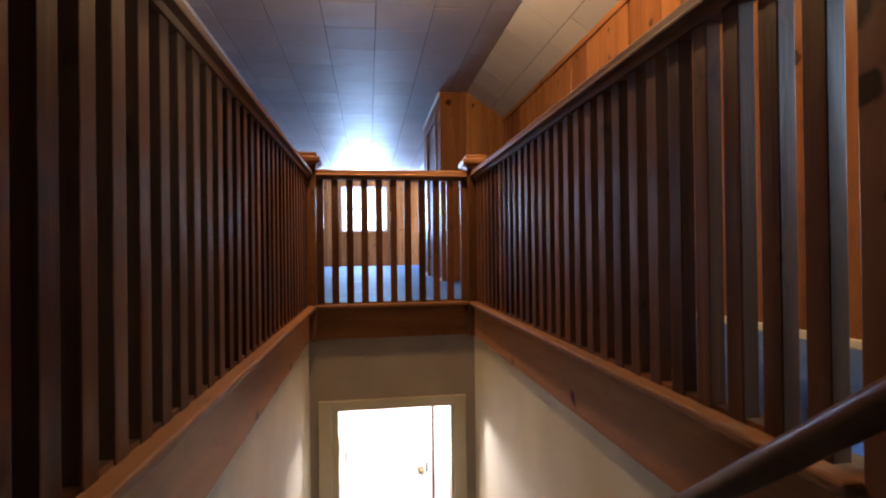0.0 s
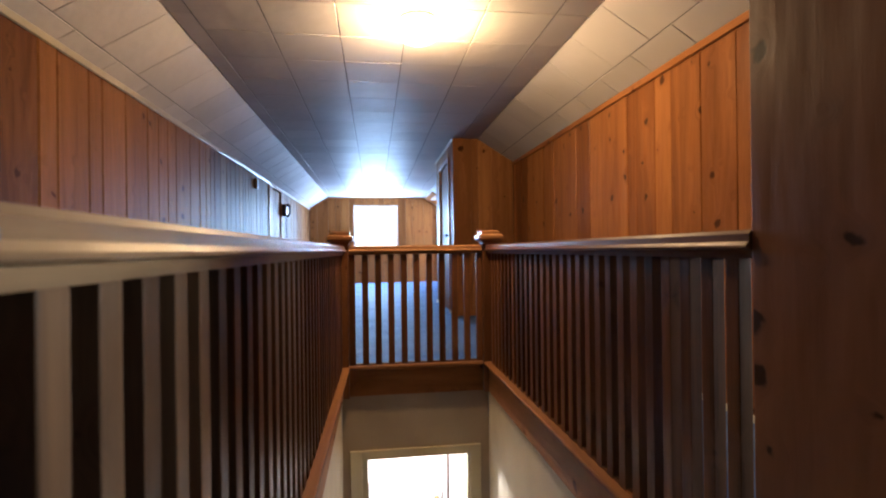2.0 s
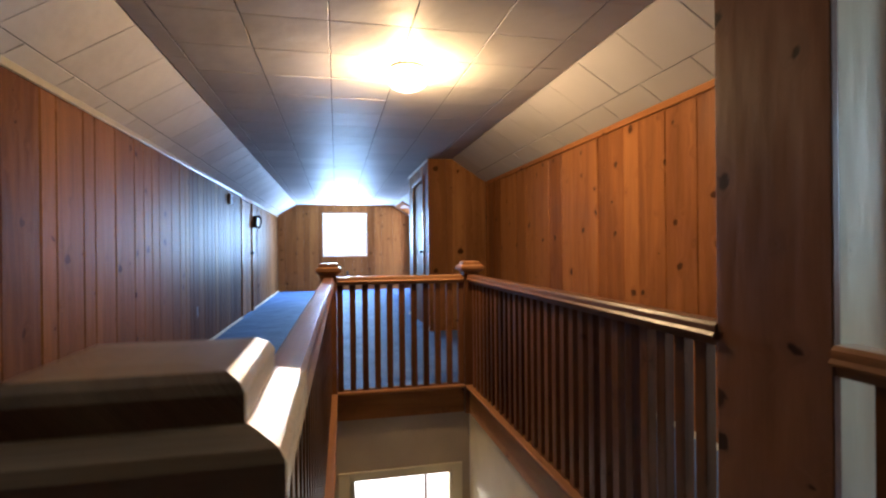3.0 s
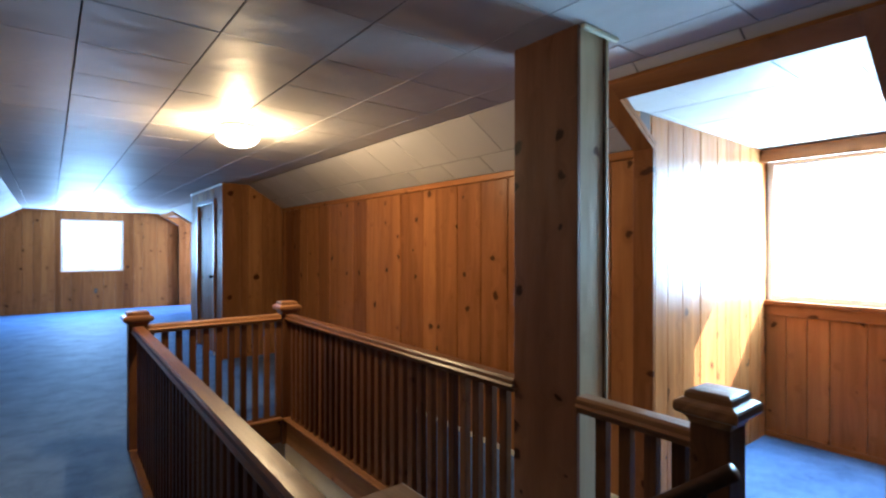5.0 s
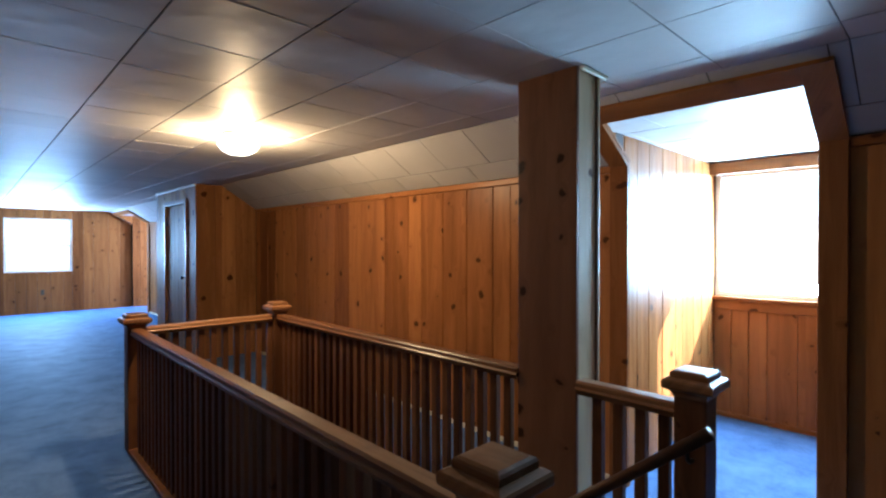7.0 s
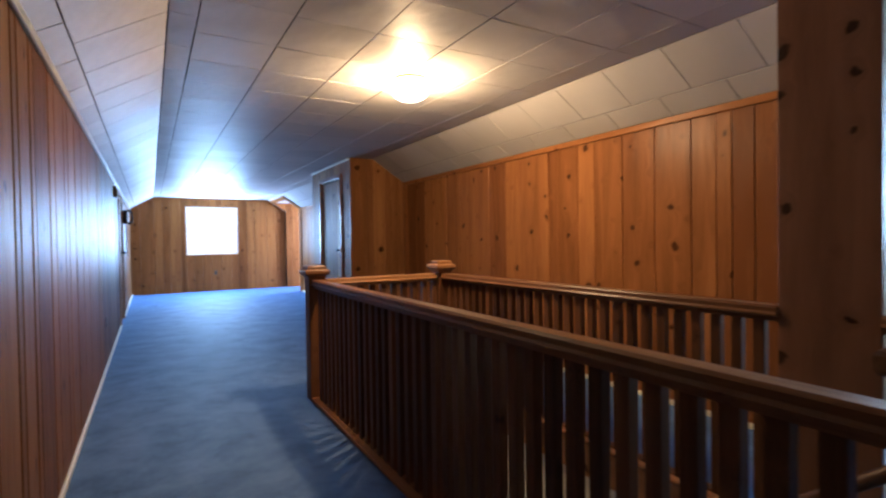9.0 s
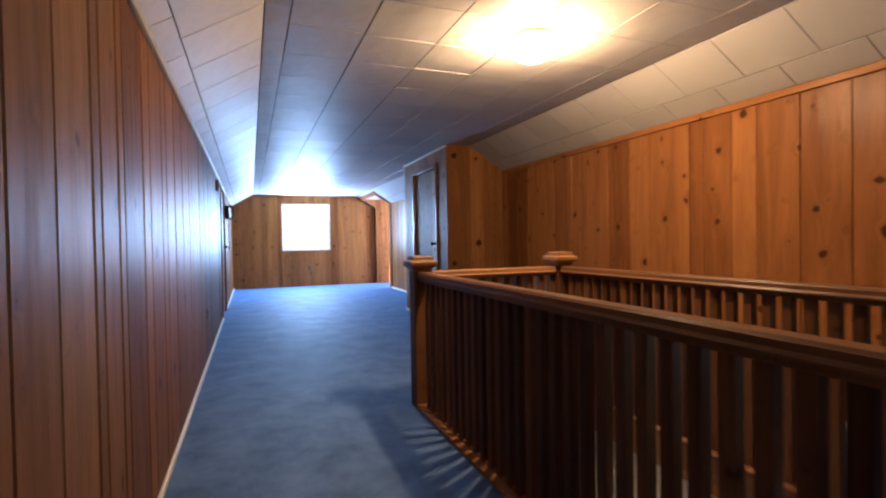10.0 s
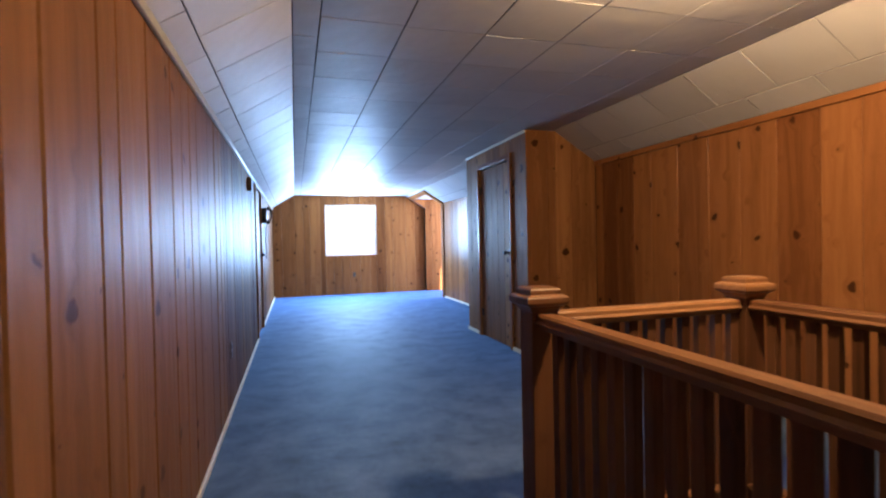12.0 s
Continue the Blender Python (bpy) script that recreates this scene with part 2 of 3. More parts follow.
def part(name, bm, mat, parent, label="", smooth=False):
    return linked(name, bm, mat, parent, label, smooth)


def box(bm, x0, x1, y0, y1, z0, z1, bevel=0.0):
    made = bmesh.ops.create_cube(bm, size=1.0, matrix=Matrix.Translation(((x0 + x1) / 2, (y0 + y1) / 2, (z0 + z1) / 2)) @ Matrix.Diagonal((x1 - x0, y1 - y0, z1 - z0, 1)))
    if bevel:
        edges = list({e for v in made["verts"] for e in v.link_edges})
        bmesh.ops.bevel(bm, geom=edges, offset=bevel, segments=2, affect="EDGES", profile=0.5)
    return bm


def block(*dims, bevel=0.0):
    return box(bmesh.new(), *dims, bevel=bevel)


def prism(bm, pts, a, b, axis):
    """Extrudes a polygon of (u, v) pairs from a to b along the axis."""
    def put(u, v, w):
        return {"x": (w, u, v), "y": (u, w, v), "z": (u, v, w)}[axis]
    n = len(pts)
    lo = [bm.verts.new(put(u, v, a)) for u, v in pts]
    hi = [bm.verts.new(put(u, v, b)) for u, v in pts]
    bm.faces.new(lo)
    bm.faces.new(hi[::-1])
    for i in range(n):
        bm.faces.new((lo[i], hi[i], hi[(i + 1) % n], lo[(i + 1) % n]))
    bmesh.ops.recalc_face_normals(bm, faces=bm.faces)
    return bm


def turned(bm, profile, m=None, steps=24):
    """A lathed shape round z from (radius, height) pairs."""
    rings = []
    for r, z in profile:
        rings.append([bm.verts.new((r * math.cos(2 * math.pi * i / steps), r * math.sin(2 * math.pi * i / steps), z)) for i in range(steps)])
    for a, b in zip(rings, rings[1:]):
        for i in range(steps):
            bm.faces.new((a[i], a[(i + 1) % steps], b[(i + 1) % steps], b[i]))
    bm.faces.new(rings[0][::-1])
    bm.faces.new(rings[-1])
    if m is not None:
        bmesh.ops.transform(bm, matrix=m, verts=bm.verts)
    bmesh.ops.recalc_face_normals(bm, faces=bm.faces)
    return bm


def tube(bm, pts, r, steps=10):
    """A round bar along points."""
    rings = []
    for i, p in enumerate(pts):
        p = Vector(p)
        d = (Vector(pts[min(i + 1, len(pts) - 1)]) - Vector(pts[max(i - 1, 0)])).normalized()
        q = d.to_track_quat("Z", "Y")
        rings.append([bm.verts.new(p + q @ Vector((r * math.cos(2 * math.pi * k / steps), r * math.sin(2 * math.pi * k / steps), 0))) for k in range(steps)])
    for a, b in zip(rings, rings[1:]):
        for k in range(steps):
            bm.faces.new((a[k], a[(k + 1) % steps], b[(k + 1) % steps], b[k]))
    bm.faces.new(rings[0][::-1])
    bm.faces.new(rings[-1])
    bmesh.ops.recalc_face_normals(bm, faces=bm.faces)
    return bm


def thing(name, label, category, at=(0, 0, 0), group=""):
    ob = new(name)
    ob.location = at
    return tagged(ob, label, category, group)


def structure(name, bm, mat, label, category):
    return tagged(linked(name, bm, mat), label, category, "", "structure")


BOARD_CACHE = {}


def board_mesh(w, zl, zr, z0, mat, thick=0.018, c=0.004):
    """A tongue-and-groove board: width along x, standing on z0, its top from zl to zr, chamfered long edges, its face at y = 0."""
    key = (round(w, 3), round(zl, 3), round(zr, 3), round(z0, 3), mat.name, c)
    if key in BOARD_CACHE:
        return BOARD_CACHE[key]
    xs = [(0.0, thick), (0.0005, c), (c, 0.0), (w - c, 0.0), (w - 0.0005, c), (w, thick)]
    vs, fs = [], []
    for x, y in xs:
        top = zl + (zr - zl) * x / w
        vs += [(x, y, z0), (x, y, top)]
    for i in range(5):
        fs.append((2 * i, 2 * i + 2, 2 * i + 3, 2 * i + 1))
    fs.append(tuple(range(1, 12, 2)))
    me = bpy.data.meshes.new("board")
    me.from_pydata(vs, [], fs)
    me.materials.append(mat)
    BOARD_CACHE[key] = me
    return me


WIDTHS = (0.135, 0.185, 0.235, 0.16, 0.21, 0.135, 0.235, 0.185)


def panelling(parent, start, heading, length, top, bottom=0.0, seed=1, mat=None, seams=(), groove=0.004):
    """Boards from start=(x, y) along heading (degrees) for a length; top(s) is the height at s; the face looks to the right of the heading."""
    rng = random.Random(seed)
    cuts = list(seams)
    s = cuts[-1] if cuts else 0.0
    while s < length - 0.02:
        s = min(length, s + rng.choice(WIDTHS))
        if length - s < 0.06:
            s = length
        cuts.append(s)
    last = 0.0
    for s in cuts:
        w = s - last
        if w > 0.01:
            ob = new("board", board_mesh(w - groove * 0.4, top(last), top(s), bottom, mat or PINE, 0.018, groove))
            a = radians(heading)
            ob.matrix_world = Matrix.Translation((start[0] + last * math.cos(a), start[1] + last * math.sin(a), 0)) @ pose(0, 0, 0, rng.uniform(-0.05, 0.05), 0, heading + rng.uniform(-0.7, 0.7))
            ob.parent = parent
        last = s


def tiles(name, corner, udir, vdir, ucuts, vspan, pitch, seed, label, gv=0.0017):
    """Square ceiling boards in columns between ucuts along udir; joints at every pitch along vdir, their offset a little different by column."""
    rng = random.Random(seed)
    u, v = Vector(udir).normalized(), Vector(vdir).normalized()
    n = u.cross(v).normalized()
    if n.z > 0:
        n = -n
    o = Vector(corner)
    vs, fs, ms = [], [], []
    g, c, d = 0.0026, 0.0016, 0.003
    for a, b in zip(ucuts, ucuts[1:]):
        s = vspan[0] - pitch * rng.choice((0.0, 0.03, 0.48, 0.5))
        while s < vspan[1]:
            s0, s1 = max(s, vspan[0]), min(s + pitch, vspan[1])
            s += pitch
            if s1 - s0 < 0.03:
                continue
            k = len(vs)
            rect = [(a + g, s0 + gv), (b - g, s0 + gv), (b - g, s1 - gv), (a + g, s1 - gv)]
            inner = [(a + g + c, s0 + gv + c), (b - g - c, s0 + gv + c), (b - g - c, s1 - gv - c), (a + g + c, s1 - gv - c)]
            vs += [o + u * p + v * q - n * d for p, q in rect]
            vs += [o + u * p + v * q + n * rng.uniform(-0.0008, 0.0016) for p, q in inner]
            fs.append((k + 4, k + 5, k + 6, k + 7))
            ms.append(0)
            for i in range(4):
                j = (i + 1) % 4
                fs.append((k + i, k + j, k + 4 + j, k + 4 + i))
                ms.append(0)
    k = len(vs)
    a, b = ucuts[0], ucuts[-1]
    for lift in (0.004, 0.05):
        vs += [o + u * p + v * q - n * lift for p, q in ((a, vspan[0]), (b, vspan[0]), (b, vspan[1]), (a, vspan[1]))]
    fs += [(k, k + 1, k + 2, k + 3), (k + 4, k + 5, k + 6, k + 7)] + [(k + i, k + (i + 1) % 4, k + 4 + (i + 1) % 4, k + 4 + i) for i in range(4)]
    ms += [1] * 6
    me = bpy.data.meshes.new(name)
    me.from_pydata([tuple(p) for p in vs], [], fs)
    me.materials.append(TILE)
    me.materials.append(SEAM)
    me.polygons.foreach_set("material_index", ms)
    bm = bmesh.new()
    bm.from_mesh(me)
    for f in bm.faces:
        if f.normal.dot(n) < 0 and f.material_index == 0:
            f.normal_flip()
    bm.to_mesh(me)
    bm.free()
    return tagged(new(name, me), label, "ceiling", "", "structure")


# ---- plan ----
XL, XR = -1.82, 1.67          # faces of the long walls
KL, KR = 2.00, 1.993          # their heights
SL, SR = -1.34, 1.20          # where the slopes meet the flat ceiling
Y0, Y1 = -5.5, 13.15          # end walls
WELL = (-0.385, 0.700, -0.50, 3.26)
D1, D2 = (-0.43, 0.512), (11.62, 13.05)   # dormer openings in the right wall
DX = 3.50
DZ = 2.205                    # dormer ceilings, below the main one
SX = SR + (CEIL - DZ) * (XR - SR) / (CEIL - KR)
LOW = -2.70

# floors
bm = bmesh.new()
box(bm, XL - 0.1, WELL[0] - 0.05, Y0 - 0.1, Y1 + 0.1, -0.24, 0.0)
box(bm, WELL[1] + 0.05, XR + 0.05, Y0 - 0.1, Y1 + 0.1, -0.24, 0.0)
box(bm, WELL[0] - 0.05, WELL[1] + 0.05, Y0 - 0.1, WELL[2], -0.24, 0.0)
box(bm, WELL[0] - 0.05, WELL[1] + 0.05, WELL[3] + 0.075, Y1 + 0.1, -0.24, 0.0)
box(bm, XR + 0.05, DX + 0.1, D1[0] - 0.2, D1[1] + 0.2, -0.24, 0.0)
box(bm, XR + 0.05, DX + 0.1, D2[0] - 0.1, Y1 + 0.1, -0.24, 0.0)
structure("floor", bm, CARPET, "worn blue wall-to-wall attic carpet", "carpet")

# ceilings
FLAT = [0, 0.13, 0.55, 0.99, 1.42, 1.88, 2.32, SR - SL]
tiles("ceiling", (SL, 0, CEIL), (1, 0, 0), (0, 1, 0), FLAT, (Y0 - 0.05, Y1 + 0.05), 0.45, 5, "flat ceiling of square painted fibreboard tiles")
ls = math.hypot(SL - XL, CEIL - KL)
tiles("ceiling_slope_left", (XL, 0, KL), (SL - XL, 0, CEIL - KL), (0, 1, 0), [0, 0.12, ls], (Y0 - 0.05, Y1 + 0.05), 0.45, 8, "sloping ceiling of painted fibreboard tiles", 0.0022)
rs = math.hypot(SR - XR, CEIL - KR)
for i, (a, b) in enumerate(((Y0 - 0.05, D1[0] - 0.1), (D1[1] + 0.1, D2[0] - 0.02), (D2[1] + 0.02, Y1 + 0.05))):
    tiles("ceiling_slope_right", (XR, 0, KR), (SR - XR, 0, CEIL - KR), (0, 1, 0), [0, 0.19, rs], (a, b), 0.45, 11 + i, "sloping ceiling of painted fibreboard tiles", 0.0022)
for i, (a, b) in enumerate(((D1[0] - 0.12, D1[1] + 0.12), (D2[0] - 0.05, D2[1] + 0.05))):
    tiles("dormer_ceiling", (SX, 0, DZ), (1, 0, 0), (0, 1, 0), [0, 0.45, 0.9, 1.35, 1.8, DX - SX], (a, b), 0.45, 21 + i, "white tiled dormer ceiling")

for i, (a, b) in enumerate(((D1[0] - 0.1, D1[1] + 0.1), (D2[0] - 0.02, D2[1] + 0.02))):
    tiles("ceiling_slope_right", (XR, 0, KR), (SR - XR, 0, CEIL - KR), (0, 1, 0), [rs - 0.10, rs], (a, b), 0.45, 31 + i, "narrow strip of sloping ceiling above a dormer", 0.0022)

# unseen roof shell, added to keep daylight out
bm = bmesh.new()
box(bm, XL - 0.3, DX + 0.3, Y0 - 0.3, Y1 + 0.3, CEIL + 0.12, CEIL + 0.2)
structure("roof", bm, SHELL, "unseen roof shell added to keep daylight out", "roof")

# ---- left wall, with the door in it ----
LD = (8.02, 8.98, 1.93)
bm = bmesh.new()
box(bm, XL - 0.14, XL - 0.0165, Y0 - 0.1, LD[0], 0, CEIL + 0.12)
box(bm, XL - 0.14, XL - 0.0165, LD[1], Y1 + 0.1, 0, CEIL + 0.12)
box(bm, XL - 0.14, XL - 0.0165, LD[0], LD[1], LD[2], CEIL + 0.12)
wall_l = structure("wall_west", bm, GROOVE, "glossy knotty pine plank wall", "wall")
part("baseboard", block(XL, XL + 0.016, Y0, LD[0] - 0.07, 0, 0.035, bevel=0.005), CREAM, wall_l, "thin pale base moulding")
part("baseboard", block(XL, XL + 0.016, LD[1] + 0.07, Y1, 0, 0.035, bevel=0.005), CREAM, wall_l, "thin pale base moulding")
part("trim", block(XL, XL + 0.018, Y0, Y1, KL - 0.045, KL - 0.003, bevel=0.005), PALE, wall_l, "pale moulding under the sloped ceiling")

# ---- right wall ----
bm = bmesh.new()
for a, b in ((Y0 - 0.1, D1[0] - 0.1), (D1[1] + 0.1, D2[0])):
    box(bm, XR + 0.0165, XR + 0.12, a, b, 0, CEIL + 0.12)
wall_r = structure("wall_east", bm, GROOVE, "glossy knotty pine plank wall", "wall")
for a, b in ((Y0, D1[0] - 0.1), (D1[1] + 0.1, 5.94), (7.75, D2[0])):
    part("trim", block(XR - 0.02, XR, a, b, KR - 0.05, KR - 0.003, bevel=0.006), PINE_Y, wall_r, "pine moulding under the sloped ceiling")
    part("baseboard", block(XR - 0.016, XR, a, b, 0, 0.035, bevel=0.005), CREAM, wall_r, "thin pale base moulding")

# ---- gable wall with window ----
GW = (-0.68, 0.50, 0.90, 2.08)
bm = bmesh.new()
for x0, x1, z0, z1 in ((XL - 0.14, GW[0], 0, CEIL + 0.12), (GW[1], DX + 0.1, 0, CEIL + 0.12), (GW[0], GW[1], 0, GW[2]), (GW[0], GW[1], GW[3], CEIL + 0.12)):
    box(bm, x0, x1, Y1 + 0.0165, Y1 + 0.2, z0, z1)
wall_n = structure("wall_north", bm, GROOVE, "knotty pine plank gable wall", "wall")
part("trim", block(SL, SR, Y1 - 0.02, Y1, CEIL - 0.035, CEIL - 0.004, bevel=0.005), PINE_X, wall_n, "pine ceiling moulding")
for x0, z0, x1, z1 in ((XL, KL, SL, CEIL), (XR, KR, SR, CEIL)):
    bm = bmesh.new()
    prism(bm, [(x0, z0 - 0.04), (x1, z1 - 0.04), (x1, z1 - 0.004), (x0, z0 - 0.004)], Y1 - 0.02, Y1, "y")
    part("trim", bm, PINE_X, wall_n, "sloping pine moulding")

# closing wall behind
bm = bmesh.new()
box(bm, XL - 0.14, XR + 0.12, Y0 - 0.12, Y0 - 0.0165, 0, CEIL + 0.12)
wall_s = structure("wall_south", bm, GROOVE, "plain knotty pine end wall", "wall")


def window(name, m, wide, high, sill, label, sashes=1):
    """A sash window in local axes: x across, y outwards, z up; the opening's lower middle is the origin."""
    w = tagged(new(name), label, "window", "", "structure")
    w.matrix_world = m
    h = wide / 2
    for nm, d in (("window_frame", (-h, -h + 0.045, 0.02, 0.10, 0, high)), ("window_frame", (h - 0.045, h, 0.02, 0.10, 0, high)),
                  ("window_frame", (-h + 0.045, h - 0.045, 0.02, 0.10, high - 0.045, high)), ("window_frame", (-h + 0.045, h - 0.045, 0.02, 0.10, 0, 0.045))):
        part(nm, block(*d, bevel=0.006), WHITE, w, "white painted window frame")
    lights = [(0.045, high - 0.045)]
    if sashes == 2:
        part("meeting_rail", block(-h + 0.045, h - 0.045, 0.04, 0.08, high * 0.5 - 0.018, high * 0.5 + 0.018, bevel=0.004), WHITE, w)
        lights = [(0.045, high * 0.5 - 0.018), (high * 0.5 + 0.018, high - 0.045)]
    for z0, z1 in lights:
        p = part("pane", block(-h + 0.045, h - 0.045, 0.058, 0.062, z0, z1), GLASS, w, "clear glass pane")
        p.visible_shadow = False
    if sill:
        part("window_sill", block(-h - 0.03, h + 0.03, -0.05, 0.03, -0.035, 0.0, bevel=0.008), PINE_X, w, "pine window sill")
        part("apron", block(-h - 0.01, h + 0.01, -0.018, -0.001, -0.115, -0.035, bevel=0.004), PINE_X, w, "pine apron board")
    return w


window("window_1", pose((GW[0] + GW[1]) / 2, Y1, GW[2]), GW[1] - GW[0], GW[3] - GW[2], False, "bright white-framed gable sash window", 2)
window("window_2", pose(DX, (D1[0] + D1[1]) / 2 + 0.02, 1.05, 0, 0, -90), 1.10, 1.08, True, "sunlit dormer window with a pine sill")
window("window_3", pose(DX, (D2[0] + D2[1]) / 2, 1.05, 0, 0, -90), 1.30, 1.08, True, "sunlit dormer window with a pine sill")


# ---- dormers ----
def dormer(d, seed, wy0, wy1, far):
    """Cheeks, window wall and the frame round the opening, which follows the slope."""
    w = 0.14 if far else 0.116
    y0, y1 = d[0] - 0.10, d[1] + 0.10
    if far:
        y1 = d[1]
    for y, sgn in ((y0, -1), (y1, 1)):
        if far and sgn > 0:
            bm = bmesh.new()
            box(bm, XR + 0.02, DX, y + 0.0165, y + 0.06, 0, CEIL + 0.1)
        else:
            bm = bmesh.new()
            a, b = sorted((y + sgn * 0.0165, y + sgn * 0.09))
            prism(bm, [(XR + 0.02, 0), (DX + 0.1, 0), (DX + 0.1, CEIL + 0.1), (SR + 0.04, CEIL + 0.1), (SR + 0.04, CEIL - 0.0), (XR + 0.02, KR)], a, b, "y")
        cheek = structure("dormer_cheek", bm, GROOVE, "pine plank side wall of a dormer", "wall")
        zt = DZ - 0.004
        if sgn > 0:
            panelling(cheek, (XR, y), 0, DX - XR, lambda s: zt, 0, seed)
            bmx = bmesh.new()
            prism(bmx, [(XR, KR), (XR, zt), (SX + 0.01, zt)], y, y + 0.014, "y")
        else:
            panelling(cheek, (DX, y), 180, DX - XR, lambda s: zt, 0, seed)
            bmx = bmesh.new()
            prism(bmx, [(XR, KR), (XR, zt), (SX + 0.01, zt)], y - 0.014, y, "y")
        part("gusset_board", bmx, PINE, cheek)
    bm = bmesh.new()
    for a, b, z0, z1 in ((y0 - 0.1, wy0, 0, CEIL + 0.1), (wy1, y1 + 0.1, 0, CEIL + 0.1), (wy0, wy1, 0, 1.05), (wy0, wy1, 2.13, CEIL + 0.1)):
        box(bm, DX + 0.0165, DX + 0.2, a, b, z0, z1)
    front = structure("dormer_wall", bm, GROOVE, "pine plank wall under a dormer window", "wall")
    panelling(front, (DX, y1), -90, y1 - y0, lambda s: 1.05, 0, seed + 5)
    part("baseboard", block(DX - 0.018, DX, y0, y1, 0, 0.04, bevel=0.005), PINE_Y, front)
    panelling(front, (DX, y1), -90, y1 - y0, lambda s: DZ - 0.004, 2.13, seed + 7)
    if far:
        panelling(front, (DX, y1), -90, y1 - wy1, lambda s: 2.13, 1.05, seed + 6)
    # frame: uprights on the wall, legs and header on the slope
    fr = structure("dormer_frame", block(XR - 0.028, XR - 0.003, d[0] - w, d[0], 0, KR, bevel=0.004), PINE, "wide pine casing round the dormer opening", "door frame")
    if not far:
        part("upright", block(XR - 0.028, XR - 0.003, d[1], d[1] + w, 0, KR, bevel=0.004), PINE, fr)
    ux, uz = (SR - XR) / rs, (CEIL - KR) / rs
    nx, nz = -uz, ux if ux < 0 else -ux
    if nz > 0:
        nx, nz = -nx, -nz
    if nx > 0:
        nx = -abs(nx)
    def on(s, lift):
        return (XR + ux * s + nx * lift, KR + uz * s + nz * lift)
    for a, b in ((d[0] - w, d[0]), (d[1], d[1] + w)):
        if far and b > d[1]:
            continue
        bm = bmesh.new()
        prism(bm, [on(-0.004, 0.003), on(rs - 0.06, 0.003), on(rs - 0.06, 0.028), on(-0.012, 0.028)], a, b, "y")
        part("leg", bm, PINE_X, fr)
    bm = bmesh.new()
    prism(bm, [on(rs - 0.168, 0.003), on(rs - 0.06, 0.003), on(rs - 0.06, 0.029), on(rs - 0.168, 0.029)], d[0], d[1], "y")
    part("header", bm, PINE_Y, fr)
    # reveals behind the frame
    for a, b in ((y0 + 0.002, d[0]), (d[1], y1 - 0.002)):
        if b - a > 0.02:
            part("jamb", block(XR - 0.002, XR + 0.02, a, b, 0, KR), PINE, fr)
            bm = bmesh.new()
            prism(bm, [on(0, 0.0), on(rs - 0.15, 0.0), on(rs - 0.15, -0.022), on(0, -0.022)], a, b, "y")
            part("jamb", bm, PINE_X, fr)


mid1 = (D1[0] + D1[1]) / 2 + 0.02
dormer(D1, 31, mid1 - 0.55, mid1 + 0.55, False)
mid2 = (D2[0] + D2[1]) / 2
dormer(D2, 51, mid2 - 0.65, mid2 + 0.65, True)
val = thing("valance_box", "plain pine curtain valance over the dormer window", "valance", (DX, 0.07, 2.095))
part("front_board", block(-0.12, -0.10, -0.60, 0.60, 0, 0.10, bevel=0.003), PINE_Y, val)
part("top_board", block(-0.10, -0.001, -0.60, 0.60, 0.085, 0.10, bevel=0.003), PINE_Y, val)
for s in (-0.60, 0.58):
    part("end_board", block(-0.10, -0.001, s, s + 0.02, 0, 0.085, bevel=0.003), PINE_X, val)

# ---- closet ----
CX, CY0, CY1 = 0.88, 5.94, 7.75
CD = (6.37, 7.27, 2.06)
bm = bmesh.new()
box(bm, CX + 0.0165, CX + 0.08, CY0 + 0.0165, CD[0], 0, CEIL)
box(bm, CX + 0.0165, CX + 0.08, CD[1], CY1 - 0.0165, 0, CEIL)
box(bm, CX + 0.0165, CX + 0.08, CD[0], CD[1], CD[2], CEIL)
for a, b in ((CY0 + 0.0165, CY0 + 0.08), (CY1 - 0.08, CY1 - 0.0165)):
    prism(bm, [(CX + 0.08, 0), (XR, 0), (XR, KR), (SR, CEIL), (CX + 0.08, CEIL)], a, b, "y")
closet = structure("closet_wall", bm, GROOVE, "built-in knotty pine closet under the slope", "closet")


def under_slope(x):
    return CEIL - 0.004 if x < SR else CEIL - 0.004 - (x - SR) * (CEIL - KR) / (XR - SR)


panelling(closet, (CX, CY0), 0, XR - CX, lambda s: under_slope(CX + s), 0, 61, CLOSET_PINE, (0.235, SR - CX))
panelling(closet, (XR, CY1), 180, XR - CX, lambda s: under_slope(XR - s), 0, 62, CLOSET_PINE, (XR - SR,))
panelling(closet, (CX, CD[0]), -90, CD[0] - CY0, lambda s: CEIL - 0.004, 0, 63, CLOSET_PINE, (CD[0] - CY0,))
panelling(closet, (CX, CY1), -90, CY1 - CD[1], lambda s: CEIL - 0.004, 0, 64, CLOSET_PINE)
panelling(closet, (CX, CD[1]), -90, CD[1] - CD[0], lambda s: CEIL - 0.004, CD[2], 65, CLOSET_PINE)
part("trim", block(CX - 0.022, CX - 0.001, CY0, CY1, CEIL - 0.03, CEIL - 0.005, bevel=0.004), CREAM, closet, "pale moulding at the ceiling")
part("corner_bead", block(CX - 0.012, CX + 0.003, CY0 - 0.012, CY0 + 0.003, 0, CEIL - 0.031, bevel=0.004), PINE, closet)
part("baseboard", block(CX - 0.016, CX - 0.001, CY0, CD[0] - 0.06, 0, 0.04, bevel=0.004), CREAM, closet)
part("baseboard", block(CX - 0.016, CX - 0.001, CD[1] + 0.06, CY1, 0, 0.04, bevel=0.004), CREAM, closet)


